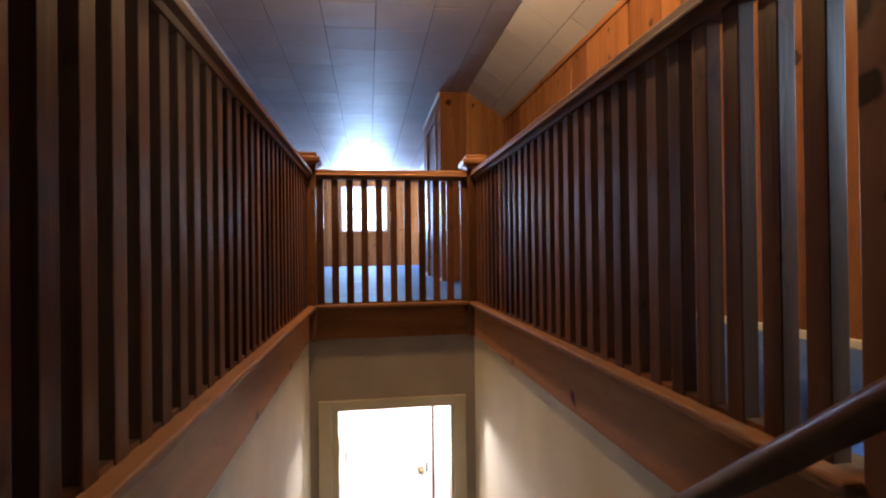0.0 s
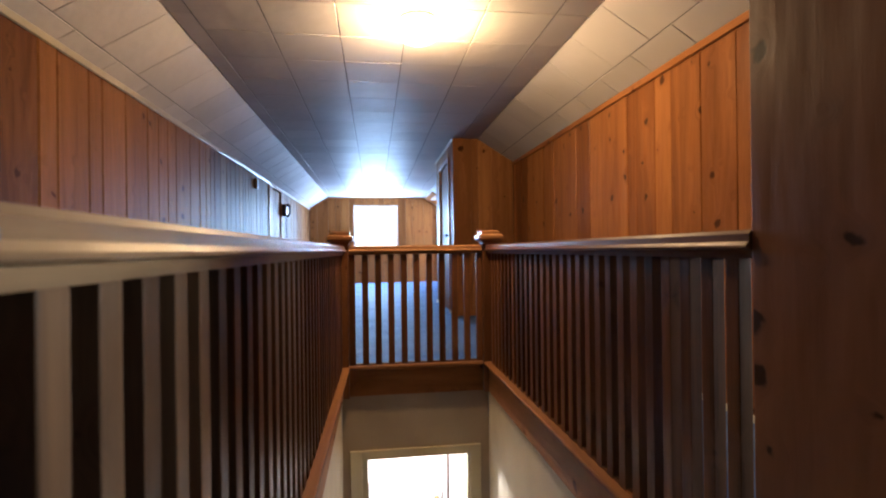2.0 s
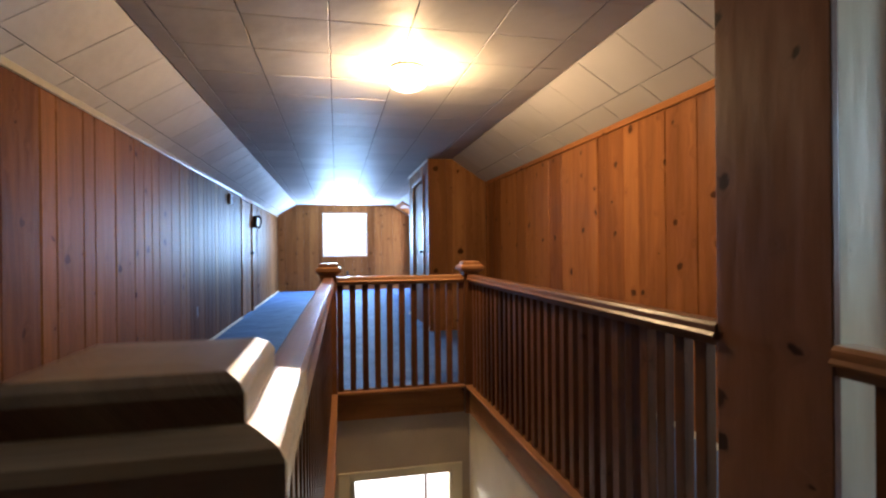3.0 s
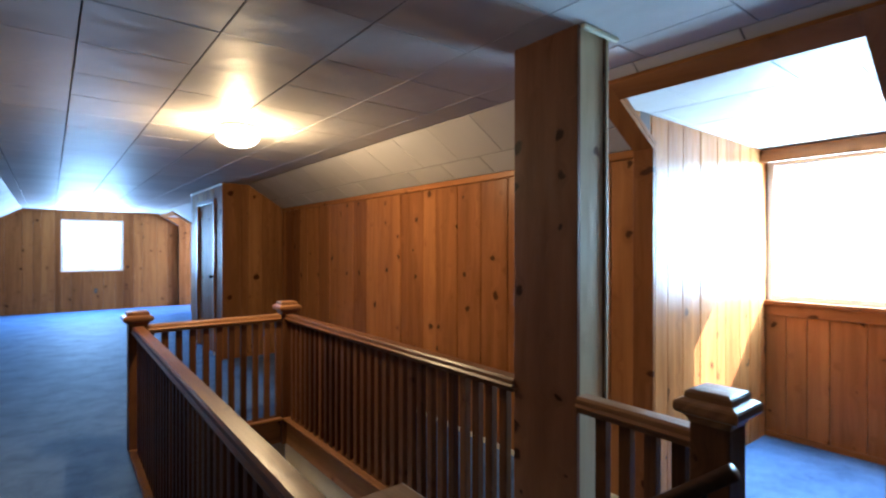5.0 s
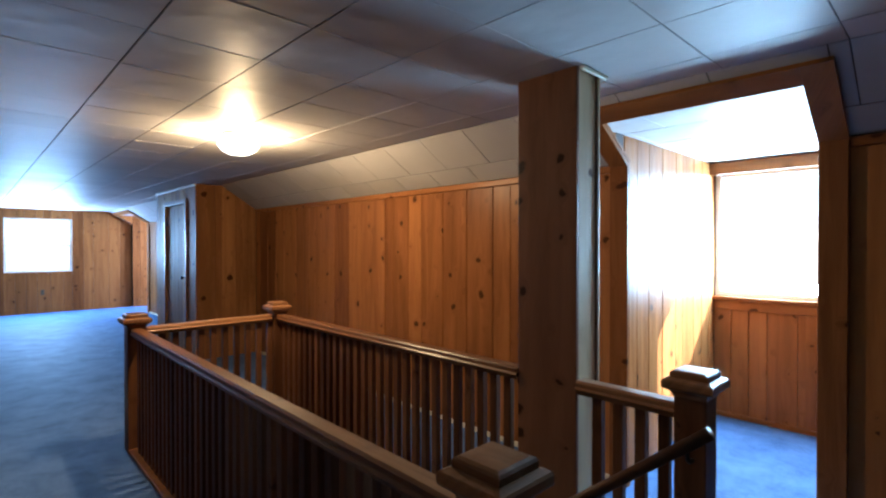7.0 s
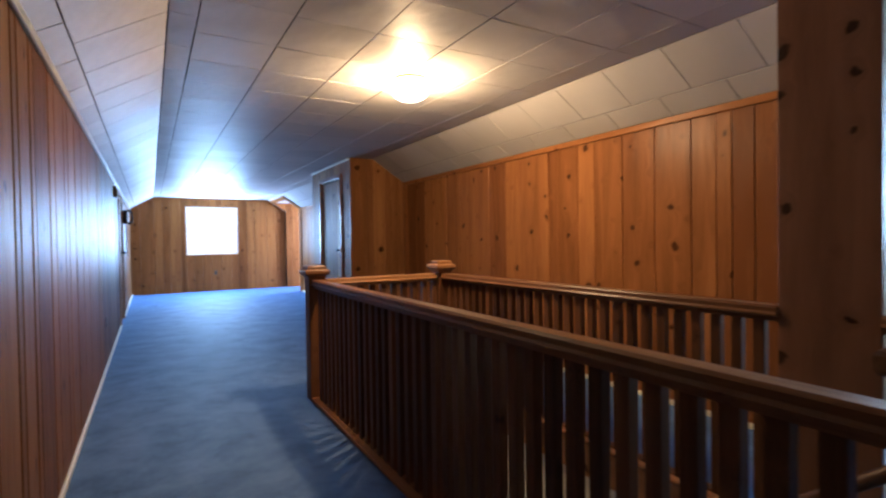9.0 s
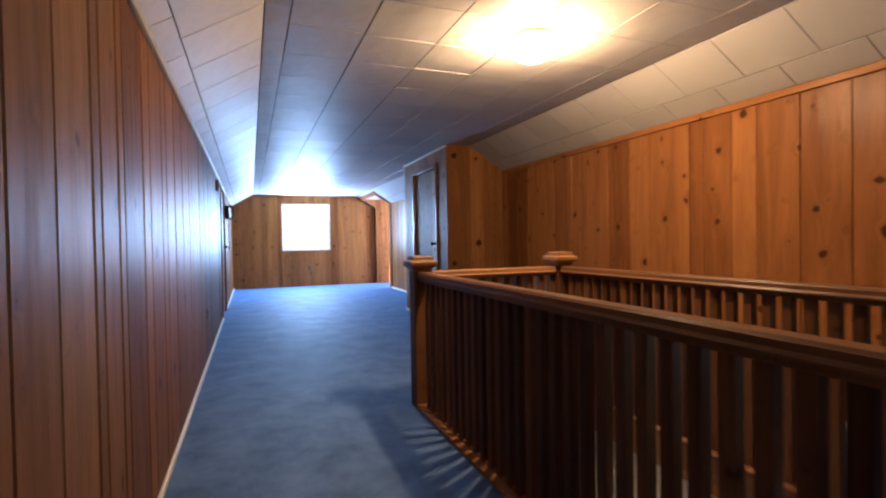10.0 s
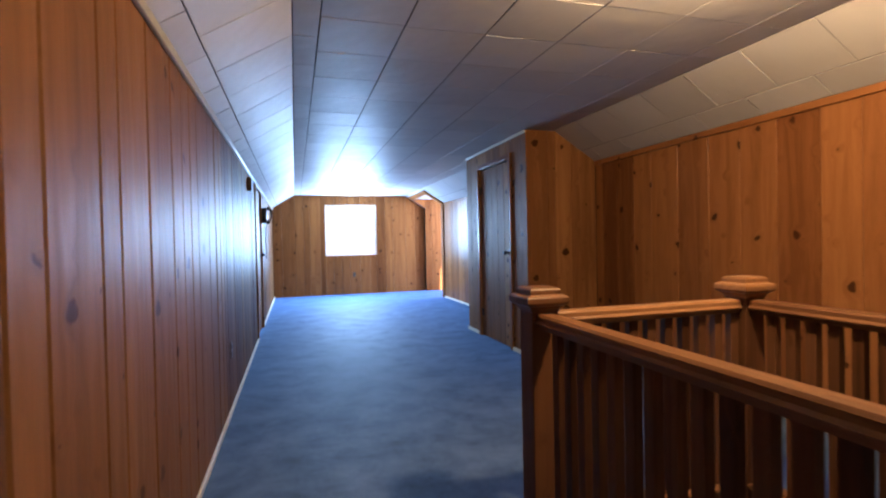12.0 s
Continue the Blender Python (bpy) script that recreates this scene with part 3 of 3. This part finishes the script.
def plank_door(name, m, wide, high, label, knob_side):
    """A ledged board door in local axes: x across, its face looks to -y, origin at the lower corner."""
    door = tagged(new(name), label, "door", "", "structure")
    door.matrix_world = m
    n = 5
    for i in range(n):
        b = new("board", board_mesh(wide / n - 0.003, high - 0.012, high - 0.012, 0.012, CLOSET_PINE, 0.03))
        b.location = (i * wide / n + 0.0015, 0.012, 0)
        b.parent = door
    for d in ((-0.062, -0.004, -0.018, -0.001, 0, high + 0.06), (wide + 0.004, wide + 0.062, -0.018, -0.001, 0, high + 0.06), (-0.004, wide + 0.004, -0.018, -0.001, high + 0.004, high + 0.06)):
        part("casing", block(*d, bevel=0.005), PINE if d[1] - d[0] < 0.2 else PINE_X, door, "pine door casing")
    kx = 0.06 if knob_side < 0 else wide - 0.06
    plate = part("knob_plate", turned(bmesh.new(), [(0.030, 0), (0.030, 0.003), (0.024, 0.005)], pose(kx, 0.013, 1.05, 90)), IRON, door, "round black iron plate", True)
    part("knob", turned(bmesh.new(), [(0.024, 0), (0.024, 0.006), (0.009, 0.01), (0.009, 0.03), (0.022, 0.038), (0.026, 0.05), (0.020, 0.06), (0.008, 0.064)], pose(kx, 0.012, 1.05, 90)), IRON, plate, "black iron knob", True)
    for z in (0.25, high - 0.3):
        part("hinge", block(wide - 0.05 if knob_side < 0 else 0.0, wide if knob_side < 0 else 0.05, 0.004, 0.0125, z, z + 0.09, bevel=0.002), IRON, door, "black iron hinge")
    return door


plank_door("door_1", pose(CX, CD[1], 0, 0, 0, -90), CD[1] - CD[0], CD[2], "closed knotty pine closet door", 1)
plank_door("door_2", pose(XL, LD[0], 0, 0, 0, 90), LD[1] - LD[0], LD[2], "closed knotty pine door in the plank wall", 1)

# ---- boxed post ----
PX, PY = (0.68, 0.865), (0.28, 0.605)
post = thing("boxed_post", "floor-to-ceiling knotty pine boxed post", "post", ((PX[0] + PX[1]) / 2, (PY[0] + PY[1]) / 2, 0))
hx, hy = (PX[1] - PX[0]) / 2, (PY[1] - PY[0]) / 2
part("side_board", block(-hx, -hx + 0.02, -hy, hy, 0, CEIL, bevel=0.003), POST_SHADED, post)
part("side_board", block(hx - 0.02, hx, -hy, hy, 0, CEIL, bevel=0.003), POST_SHADED, post)
part("edge_board", block(-hx + 0.02, hx - 0.02, -hy + 0.002, -hy + 0.02, 0, CEIL, bevel=0.002), POST_DAYLIT, post, "edge board coloured pale for the daylight on it")
part("edge_board", block(-hx + 0.02, hx - 0.02, hy - 0.02, hy - 0.002, 0, CEIL, bevel=0.002), POST_SHADED, post)
part("corner_bead", block(hx - 0.012, hx + 0.006, -hy - 0.008, -hy, 0.0, CEIL, bevel=0.003), POST_DAYLIT, post)
part("top_moulding", block(-hx + 0.004, hx + 0.045, -hy - 0.030, -hy - 0.009, CEIL - 0.022, CEIL - 0.004, bevel=0.005), CREAM, post, "short pale moulding at the ceiling")

# ---- balustrade ----
NEWELS = {"a": (-0.445, -0.20), "b": (0.71, -0.21), "c": (-0.385, 3.28), "d": (0.71, 3.28)}


def newel_post():
    n = thing("newel_post", "square stained pine newel post with a moulded cap", "newel post", (0, 0, 0), "newels round the stairwell")
    w = 0.0575
    part("shaft", block(-w, w, -w, w, -0.2, 0.915, bevel=0.004), RAIL_Z_SHADED, n)
    bm = bmesh.new()
    prof = [(0.060, 0.895), (0.062, 0.905), (0.070, 0.917), (0.084, 0.924), (0.089, 0.928), (0.092, 0.935), (0.092, 0.953), (0.088, 0.960), (0.070, 0.9675)]
    rings = [[bm.verts.new((sx * r, sy * r, z)) for sx, sy in ((-1, -1), (1, -1), (1, 1), (-1, 1))] for r, z in prof]
    for a, b in zip(rings, rings[1:]):
        for i in range(4):
            bm.faces.new((a[i], a[(i + 1) % 4], b[(i + 1) % 4], b[i]))
    bm.faces.new(rings[-1])
    bm.faces.new(rings[0][::-1])
    cap = part("cap", bm, RAIL_X, n, "moulded square cap")
    bm = bmesh.new()
    rings = [[bm.verts.new((sx * r, sy * r, z)) for sx, sy in ((-1, -1), (1, -1), (1, 1), (-1, 1))] for r, z in ((0.068, 0.967), (0.068, 0.984), (0.064, 0.990), (0.056, 0.9945), (0.030, 0.9955))]
    for a, b in zip(rings, rings[1:]):
        for i in range(4):
            bm.faces.new((a[i], a[(i + 1) % 4], b[(i + 1) % 4], b[i]))
    bm.faces.new(rings[-1])
    bm.faces.new(rings[0][::-1])
    part("cap_block", bm, RAIL_Y, cap, "worn square top block")
    return n


first = newel_post()
first.location = (*NEWELS["c"], 0)
for k, lift in (("a", 0.035), ("b", 0.025), ("d", 0.0)):
    copy_thing(first, pose(*NEWELS[k], lift))

RAIL_PROFILE = [(-0.045, 0.858), (-0.046, 0.864), (-0.041, 0.869), (-0.037, 0.873), (-0.037, 0.890), (-0.028, 0.899), (0.028, 0.899), (0.037, 0.890), (0.037, 0.873), (0.041, 0.869), (0.046, 0.864), (0.045, 0.858), (0.026, 0.854), (0.024, 0.835), (-0.024, 0.835), (-0.026, 0.854)]
BAL = block(-0.017, 0.017, -0.022, 0.022, 0.024, 0.828, bevel=0.002)
BAL_MESH = bpy.data.meshes.new("baluster")
BAL.to_mesh(BAL_MESH)
BAL.free()
BAL_MESH.materials.append(RAIL_Z_SHADED)


def railing(label, x0, y0, x1, y1, count, lead, pitch):
    """A rail from one point to another with balusters on a shoe."""
    r = thing("railing", label, "railing", (x0, y0, 0), "railings round the stairwell")
    dx, dy = x1 - x0, y1 - y0
    L = math.hypot(dx, dy)
    a = math.degrees(math.atan2(dy, dx)) - 90
    r.matrix_world = pose(x0, y0, 0, 0, 0, a)
    bm = bmesh.new()
    prism(bm, [(u, v - 0.010) for u, v in RAIL_PROFILE], 0, L, "y")
    part("handrail", bm, RAIL_Y, r, "worn varnished handrail")
    part("shoe_rail", block(-0.060, 0.060, 0, L, 0.002, 0.026, bevel=0.007), SHOE_Y, r)
    for i in range(count):
        s = lead + i * pitch
        b = new("baluster", BAL_MESH)
        b.location, b.parent = (0, s, 0), r
        if i:
            f = part("fillet", block(-0.014, 0.014, s - pitch + 0.022, s - 0.022, 0.026, 0.036), SHOE_Y, r)
    return r


h = 0.0575
railing("stained pine railing along the open stairwell", -0.425, -0.20 + h, -0.385, 3.28 - h, 36, 0.1225, 0.0895)
railing("stained pine railing beside the plank wall", 0.71, PY[1], 0.71, 3.28 - h, 28, 0.080, 0.0905)
railing("short stained pine railing between post and newel", 0.71, -0.21 + h, 0.71, PY[0], 4, 0.055, 0.095)
railing("stained pine railing across the stairwell end", -0.385 + h, 3.28, 0.71 - h, 3.28, 11, 0.024, 0.0935)

# ---- stairwell ----
bm = bmesh.new()
box(bm, WELL[0] - 0.1, WELL[0] - 0.003, WELL[2], WELL[3] + 0.1, LOW, -0.003)
well_l = structure("stairwell_wall_west", bm, PLASTER, "cream painted stairwell wall", "wall")
bm = bmesh.new()
box(bm, WELL[1] + 0.003, WELL[1] + 0.1, WELL[2], WELL[3] + 0.1, LOW, -0.003)
well_r = structure("stairwell_wall_east", bm, PLASTER, "cream painted stairwell wall", "wall")
part("fascia", block(WELL[0], WELL[0] + 0.013, WELL[2], WELL[3], -0.20, 0.003, bevel=0.003), FASCIA_Y, well_l, "knotty pine fascia board")
part("fascia", block(WELL[1] - 0.013, WELL[1], WELL[2], WELL[3], -0.20, 0.003, bevel=0.003), FASCIA_Y, well_r, "knotty pine fascia board")
LDX = (-0.246, 0.548, -0.668)
bm = bmesh.new()
YD = WELL[3] + 0.04
box(bm, WELL[0], LDX[0], YD, YD + 0.1, LOW, -0.003)
box(bm, LDX[1], WELL[1], YD, YD + 0.1, LOW, -0.003)
box(bm, LDX[0], LDX[1], YD, YD + 0.1, LDX[2], -0.003)
well_n = structure("stairwell_wall_north", bm, TAN_SHADED, "painted wall over the lower doorway", "wall")
part("fascia", block(WELL[0] + 0.013, WELL[1] - 0.013, YD - 0.022, YD - 0.002, -0.20, 0.003, bevel=0.003), PINE_X, well_n, "knotty pine fascia board")
fr = structure("doorway_casing", block(LDX[0] - 0.085, LDX[0], YD - 0.02, YD - 0.001, LOW, LDX[2] + 0.068, bevel=0.004), OCHRE_SHADED, "ochre doorway casing with its shade in the colour", "door frame")
part("casing", block(LDX[1], LDX[1] + 0.085, YD - 0.02, YD - 0.001, LOW, LDX[2] + 0.068, bevel=0.004), OCHRE_SHADED, fr)
part("casing", block(LDX[0], LDX[1], YD - 0.02, YD - 0.001, LDX[2], LDX[2] + 0.068, bevel=0.004), OCHRE_SHADED, fr)
part("jamb", block(LDX[0], LDX[0] + 0.040, YD + 0.01, YD + 0.1, LOW, LDX[2]), OCHRE_SHADED, fr)
part("jamb", block(LDX[1] - 0.015, LDX[1], YD, YD + 0.1, LOW, LDX[2]), OCHRE_SHADED, fr)

# stairs
stairs = thing("staircase", "steep carpeted stair flight down to the hall", "staircase", (0, WELL[2], LOW))
RISE, RUN = -LOW / 14, 0.235
for i in range(1, 14):
    z = -i * RISE - LOW
    y = (i - 1) * RUN
    part("tread", block(WELL[0] + 0.02, WELL[1] - 0.02, y - 0.02, y + RUN, z - 0.03, z, bevel=0.006), CARPET, stairs)
    part("riser", block(WELL[0] + 0.02, WELL[1] - 0.02, y + RUN - 0.02, y + RUN - 0.001, max(z - RISE, 0), z - 0.031), CARPET, stairs)
part("riser", block(WELL[0] + 0.02, WELL[1] - 0.02, -0.02, 0.0, -LOW - RISE, -LOW - 0.002), CARPET, stairs)

# clip on the side of the rail
DULL = material("dull_metal", 0.6, 0.2, (0.08, 0.08, 0.075))[0]
st = thing("rail_clip", "small dull metal clip on the worn handrail", "bracket", (-0.424, -0.030, 0.0))
part("clip", block(0.036, 0.039, -0.008, 0.008, 0.862, 0.872, bevel=0.001), DULL, st)
part("screw", turned(bmesh.new(), [(0.004, 0), (0.004, 0.002), (0.002, 0.003)], pose(0.039, 0, 0.867, 0, 90), 10), DULL, st)

hr = thing("stair_handrail", "round dark wooden stair handrail on brackets", "handrail", (0.60, 0, 0))
line = lambda y: (0.0, y, 0.585 - 0.82 * y)
part("bar", tube(bmesh.new(), [line(-0.30), line(0.4), line(1.2), line(2.2), line(3.0)], 0.024, 14), DARK_RAIL, hr, "round worn handrail", True)
for y in (-0.22, 1.0, 2.4):
    p = line(y)
    part("bracket", tube(bmesh.new(), [(0, y, p[2] - 0.02), (0.01, y, p[2] - 0.055), (0.03, y, p[2] - 0.07), (0.064, y, p[2] - 0.07)], 0.008, 8), IRON, hr, "dark iron bracket", True)

# ---- lower hall ----
HY = 4.75
bm = bmesh.new()
box(bm, -1.6, 1.8, WELL[2] - 0.9, HY + 0.1, LOW - 0.1, LOW)
structure("hall_floor", bm, CARPET, "blue carpet of the lower hall", "carpet")
bm = bmesh.new()
box(bm, -1.6, 1.8, HY, HY + 0.1, LOW, -0.34)
box(bm, -1.6, -1.5, YD + 0.1, HY, LOW, -0.34)
box(bm, 1.7, 1.8, YD + 0.1, HY, LOW, -0.34)
box(bm, -1.6, WELL[0], YD, YD + 0.1, LOW, -0.24)
box(bm, WELL[1], 1.8, YD, YD + 0.1, LOW, -0.24)
structure("hall_wall", bm, WHITE, "white painted hall walls", "wall")
bm = bmesh.new()
box(bm, -1.6, 1.8, YD + 0.1, HY + 0.1, -0.34, -0.245)
structure("hall_ceiling", bm, WHITE, "white hall ceiling", "ceiling")
bm = bmesh.new()
box(bm, WELL[0] - 0.1, WELL[1] + 0.1, WELL[2] - 0.12, WELL[2] - 0.025, LOW, -0.24)
structure("stairwell_wall_south", bm, PLASTER, "plain wall under the attic floor", "wall")
hd = tagged(new("door_3"), "white painted hall door with a brass knob", "door", "", "structure")
hd.location = (-0.27, HY, LOW)
part("leaf", block(0, 0.80, -0.03, -0.002, 0.01, 2.02, bevel=0.004), WHITE, hd)
part("latch_plate", block(0.785, 0.798, -0.033, -0.03, 0.97, 1.06), IVORY, hd, "dark latch plate")
# Dark strip that paints the shaded gap beside the casing.
part("gap_strip", block(0.845, 0.868, -0.026, -0.021, 0, 2.06), IVORY, hd, "dark strip painted as the shaded gap beside the casing")
for d in ((-0.08, -0.004, -0.02, -0.001, 0, 2.10), (0.804, 0.94, -0.02, -0.001, 0, 2.10), (-0.004, 0.804, -0.02, -0.001, 2.03, 2.10)):
    part("casing", block(*d, bevel=0.004), WHITE, hd)
part("knob", turned(bmesh.new(), [(0.028, 0), (0.028, 0.006), (0.010, 0.01), (0.010, 0.035), (0.024, 0.042), (0.029, 0.055), (0.02, 0.068), (0.006, 0.072)], pose(0.735, -0.03, 1.0, 90)), BRASS, hd, "brass knob", True)
part("hinge", block(0.035, 0.050, -0.036, -0.03, 1.12, 1.21), IVORY, hd, "dark hinge")
part("hinge", block(LDX[0] + 0.040, LDX[0] + 0.044, YD + 0.02, YD + 0.085, -0.98, -0.86), IVORY, fr, "dark brass butt hinge")
# Fixture added round the hall lamp; out of view, its kind is made up.
hl = thing("hall_ceiling_light", "unseen round opal ceiling light added to brighten the hall", "ceiling light", (0.1, 4.0, -0.34))
part("base", turned(bmesh.new(), [(0.10, -0.03), (0.11, -0.02), (0.11, 0.0)]), WHITE, hl, "", True)
g = part("globe", turned(bmesh.new(), [(0.02, -0.13), (0.07, -0.115), (0.10, -0.08), (0.105, -0.05), (0.095, -0.03)]), GLOBE, hl, "glowing opal glass", True)
g.visible_shadow = False

# ---- fixtures ----
cl = thing("ceiling_light", "lit round opal glass flush ceiling light", "ceiling light", (0.145, 2.70, CEIL))
part("base", turned(bmesh.new(), [(0.10, -0.02), (0.115, -0.012), (0.115, 0.004)]), BRASS, cl, "thin brass base", True)
g = part("globe", turned(bmesh.new(), [(0.02, -0.150), (0.07, -0.144), (0.115, -0.12), (0.14, -0.085), (0.138, -0.045), (0.12, -0.02)], None, 32), GLOBE, cl, "glowing opal glass bowl", True)
g.visible_shadow = False

ph = thing("wall_telephone", "black wall telephone with hanging receiver", "telephone", (XL, 9.16, 1.62))
part("body", block(0.001, 0.085, -0.075, 0.075, -0.11, 0.11, bevel=0.02), BLACK, ph, "", True)
bm = bmesh.new()
tube(bm, [(0.10, 0, -0.10), (0.135, 0, -0.08), (0.145, 0, 0.0), (0.135, 0, 0.08), (0.10, 0, 0.10)], 0.016, 10)
receiver = part("receiver", bm, BLACK, ph, "curved receiver", True)
for z in (-0.10, 0.10):
    part("receiver_cup", turned(bmesh.new(), [(0.02, 0), (0.028, 0.01), (0.028, 0.03), (0.02, 0.04)], pose(0.084, 0, z, 0, 90)), BLACK, receiver, "", True)
cord = [(0.06 + 0.012 * math.cos(k * 0.9), 0.03 + 0.012 * math.sin(k * 0.9), -0.11 - 0.0035 * k) for k in range(150)]
part("cord", tube(bmesh.new(), cord, 0.003, 5), BLACK, ph, "coiled black cord", True)

bx = thing("wall_chime", "small dark square chime box on the plank wall", "door chime", (XL, 7.03, 1.83))
part("body", block(0.001, 0.045, -0.06, 0.06, -0.07, 0.07, bevel=0.008), IVORY, bx)
for z in (-0.035, -0.012, 0.011, 0.034):
    part("slot", block(0.045, 0.047, -0.04, 0.04, z - 0.003, z + 0.003), BLACK, bx)


def outlet(x, y, z, rz):
    o = thing("outlet", "brown electric outlet plate on pine planks", "outlet", (x, y, z), "wall outlets")
    o.matrix_world = pose(x, y, z, 0, 0, rz)
    part("plate", block(-0.036, 0.036, -0.007, -0.001, -0.058, 0.058, bevel=0.003), IVORY, o)
    for s in (-0.026, 0.026):
        socket = part("socket", turned(bmesh.new(), [(0.016, 0), (0.016, 0.003), (0.013, 0.004)], pose(0, -0.007, s, 90), 14), BLACK, o)
        for q in (-0.006, 0.006):
            part("slot", block(q - 0.001, q + 0.001, -0.0118, -0.0108, s - 0.004, s + 0.004), STEEL, socket)


outlet(XL, 5.32, 0.43, 90)
outlet(-0.04, Y1, 0.45, 0)
outlet(XL, 9.75, 0.40, 90)

# ---- planks of the long walls ----
for a, b, z, seed in ((Y0, LD[0] - 0.0, 0, 71), (LD[1], Y1, 0, 72)):
    seams = tuple(s - Y0 for s in (1.20, 1.44, 1.72, 1.80, 2.00, 2.08, 2.40, 2.55, 2.85, 3.00, 3.30, 3.63, 3.82, 4.00, 4.17, 4.50, 4.76, 4.94)) if a == Y0 else ()
    base = []
    if seams:
        rng = random.Random(70)
        s = 0.0
        while s < seams[0] - 0.16:
            s += rng.choice(WIDTHS)
            if seams[0] - s > 0.06:
                base.append(s)
    panelling(wall_l, (XL, a), 90, b - a, lambda s: KL - 0.003, z, seed, PINE_WEST, tuple(base) + seams, 0.008)
panelling(wall_l, (XL, LD[0]), 90, LD[1] - LD[0], lambda s: KL - 0.003, LD[2], 73, PINE_WEST)
RS = (1.34, 1.44, 1.61, 1.89, 2.17, 2.45, 2.63, 2.86, 2.98, 3.39, 3.62, 3.90, 4.18, 4.46, 4.78, 5.10, 5.34, 5.58, 5.82)
panelling(wall_r, (XR, D1[0] - 0.1), -90, D1[0] - 0.1 - Y0, lambda s: KR - 0.003, 0, 74)
panelling(wall_r, (XR, D2[0]), -90, D2[0] - CY1, lambda s: KR - 0.003, 0, 75)
panelling(wall_r, (XR, 5.94), -90, 5.94 - D1[1] - 0.1, lambda s: KR - 0.003, 0, 76, seams=tuple(5.94 - s for s in RS[::-1]))


def gable_top(x):
    if x < SL:
        return KL + (x - XL) * (CEIL - KL) / (SL - XL) - 0.003
    if x < SR:
        return CEIL - 0.003
    return CEIL - (x - SR) * (CEIL - KR) / (XR - SR) - 0.003


panelling(wall_n, (XL, Y1), 0, GW[0] - XL, lambda s: gable_top(XL + s), 0, 81, seams=(0.19, SL - XL))
panelling(wall_n, (GW[1], Y1), 0, XR - GW[1], lambda s: gable_top(GW[1] + s), 0, 82, seams=(0.21, 0.4, SR - GW[1]))
panelling(wall_n, (GW[0], Y1), 0, GW[1] - GW[0], lambda s: GW[2], 0, 83)
panelling(wall_n, (GW[0], Y1), 0, GW[1] - GW[0], lambda s: CEIL - 0.003, GW[3], 84)
panelling(wall_s, (XR, Y0), 180, XR - XL, lambda s: gable_top(XR - s), 0, 85)
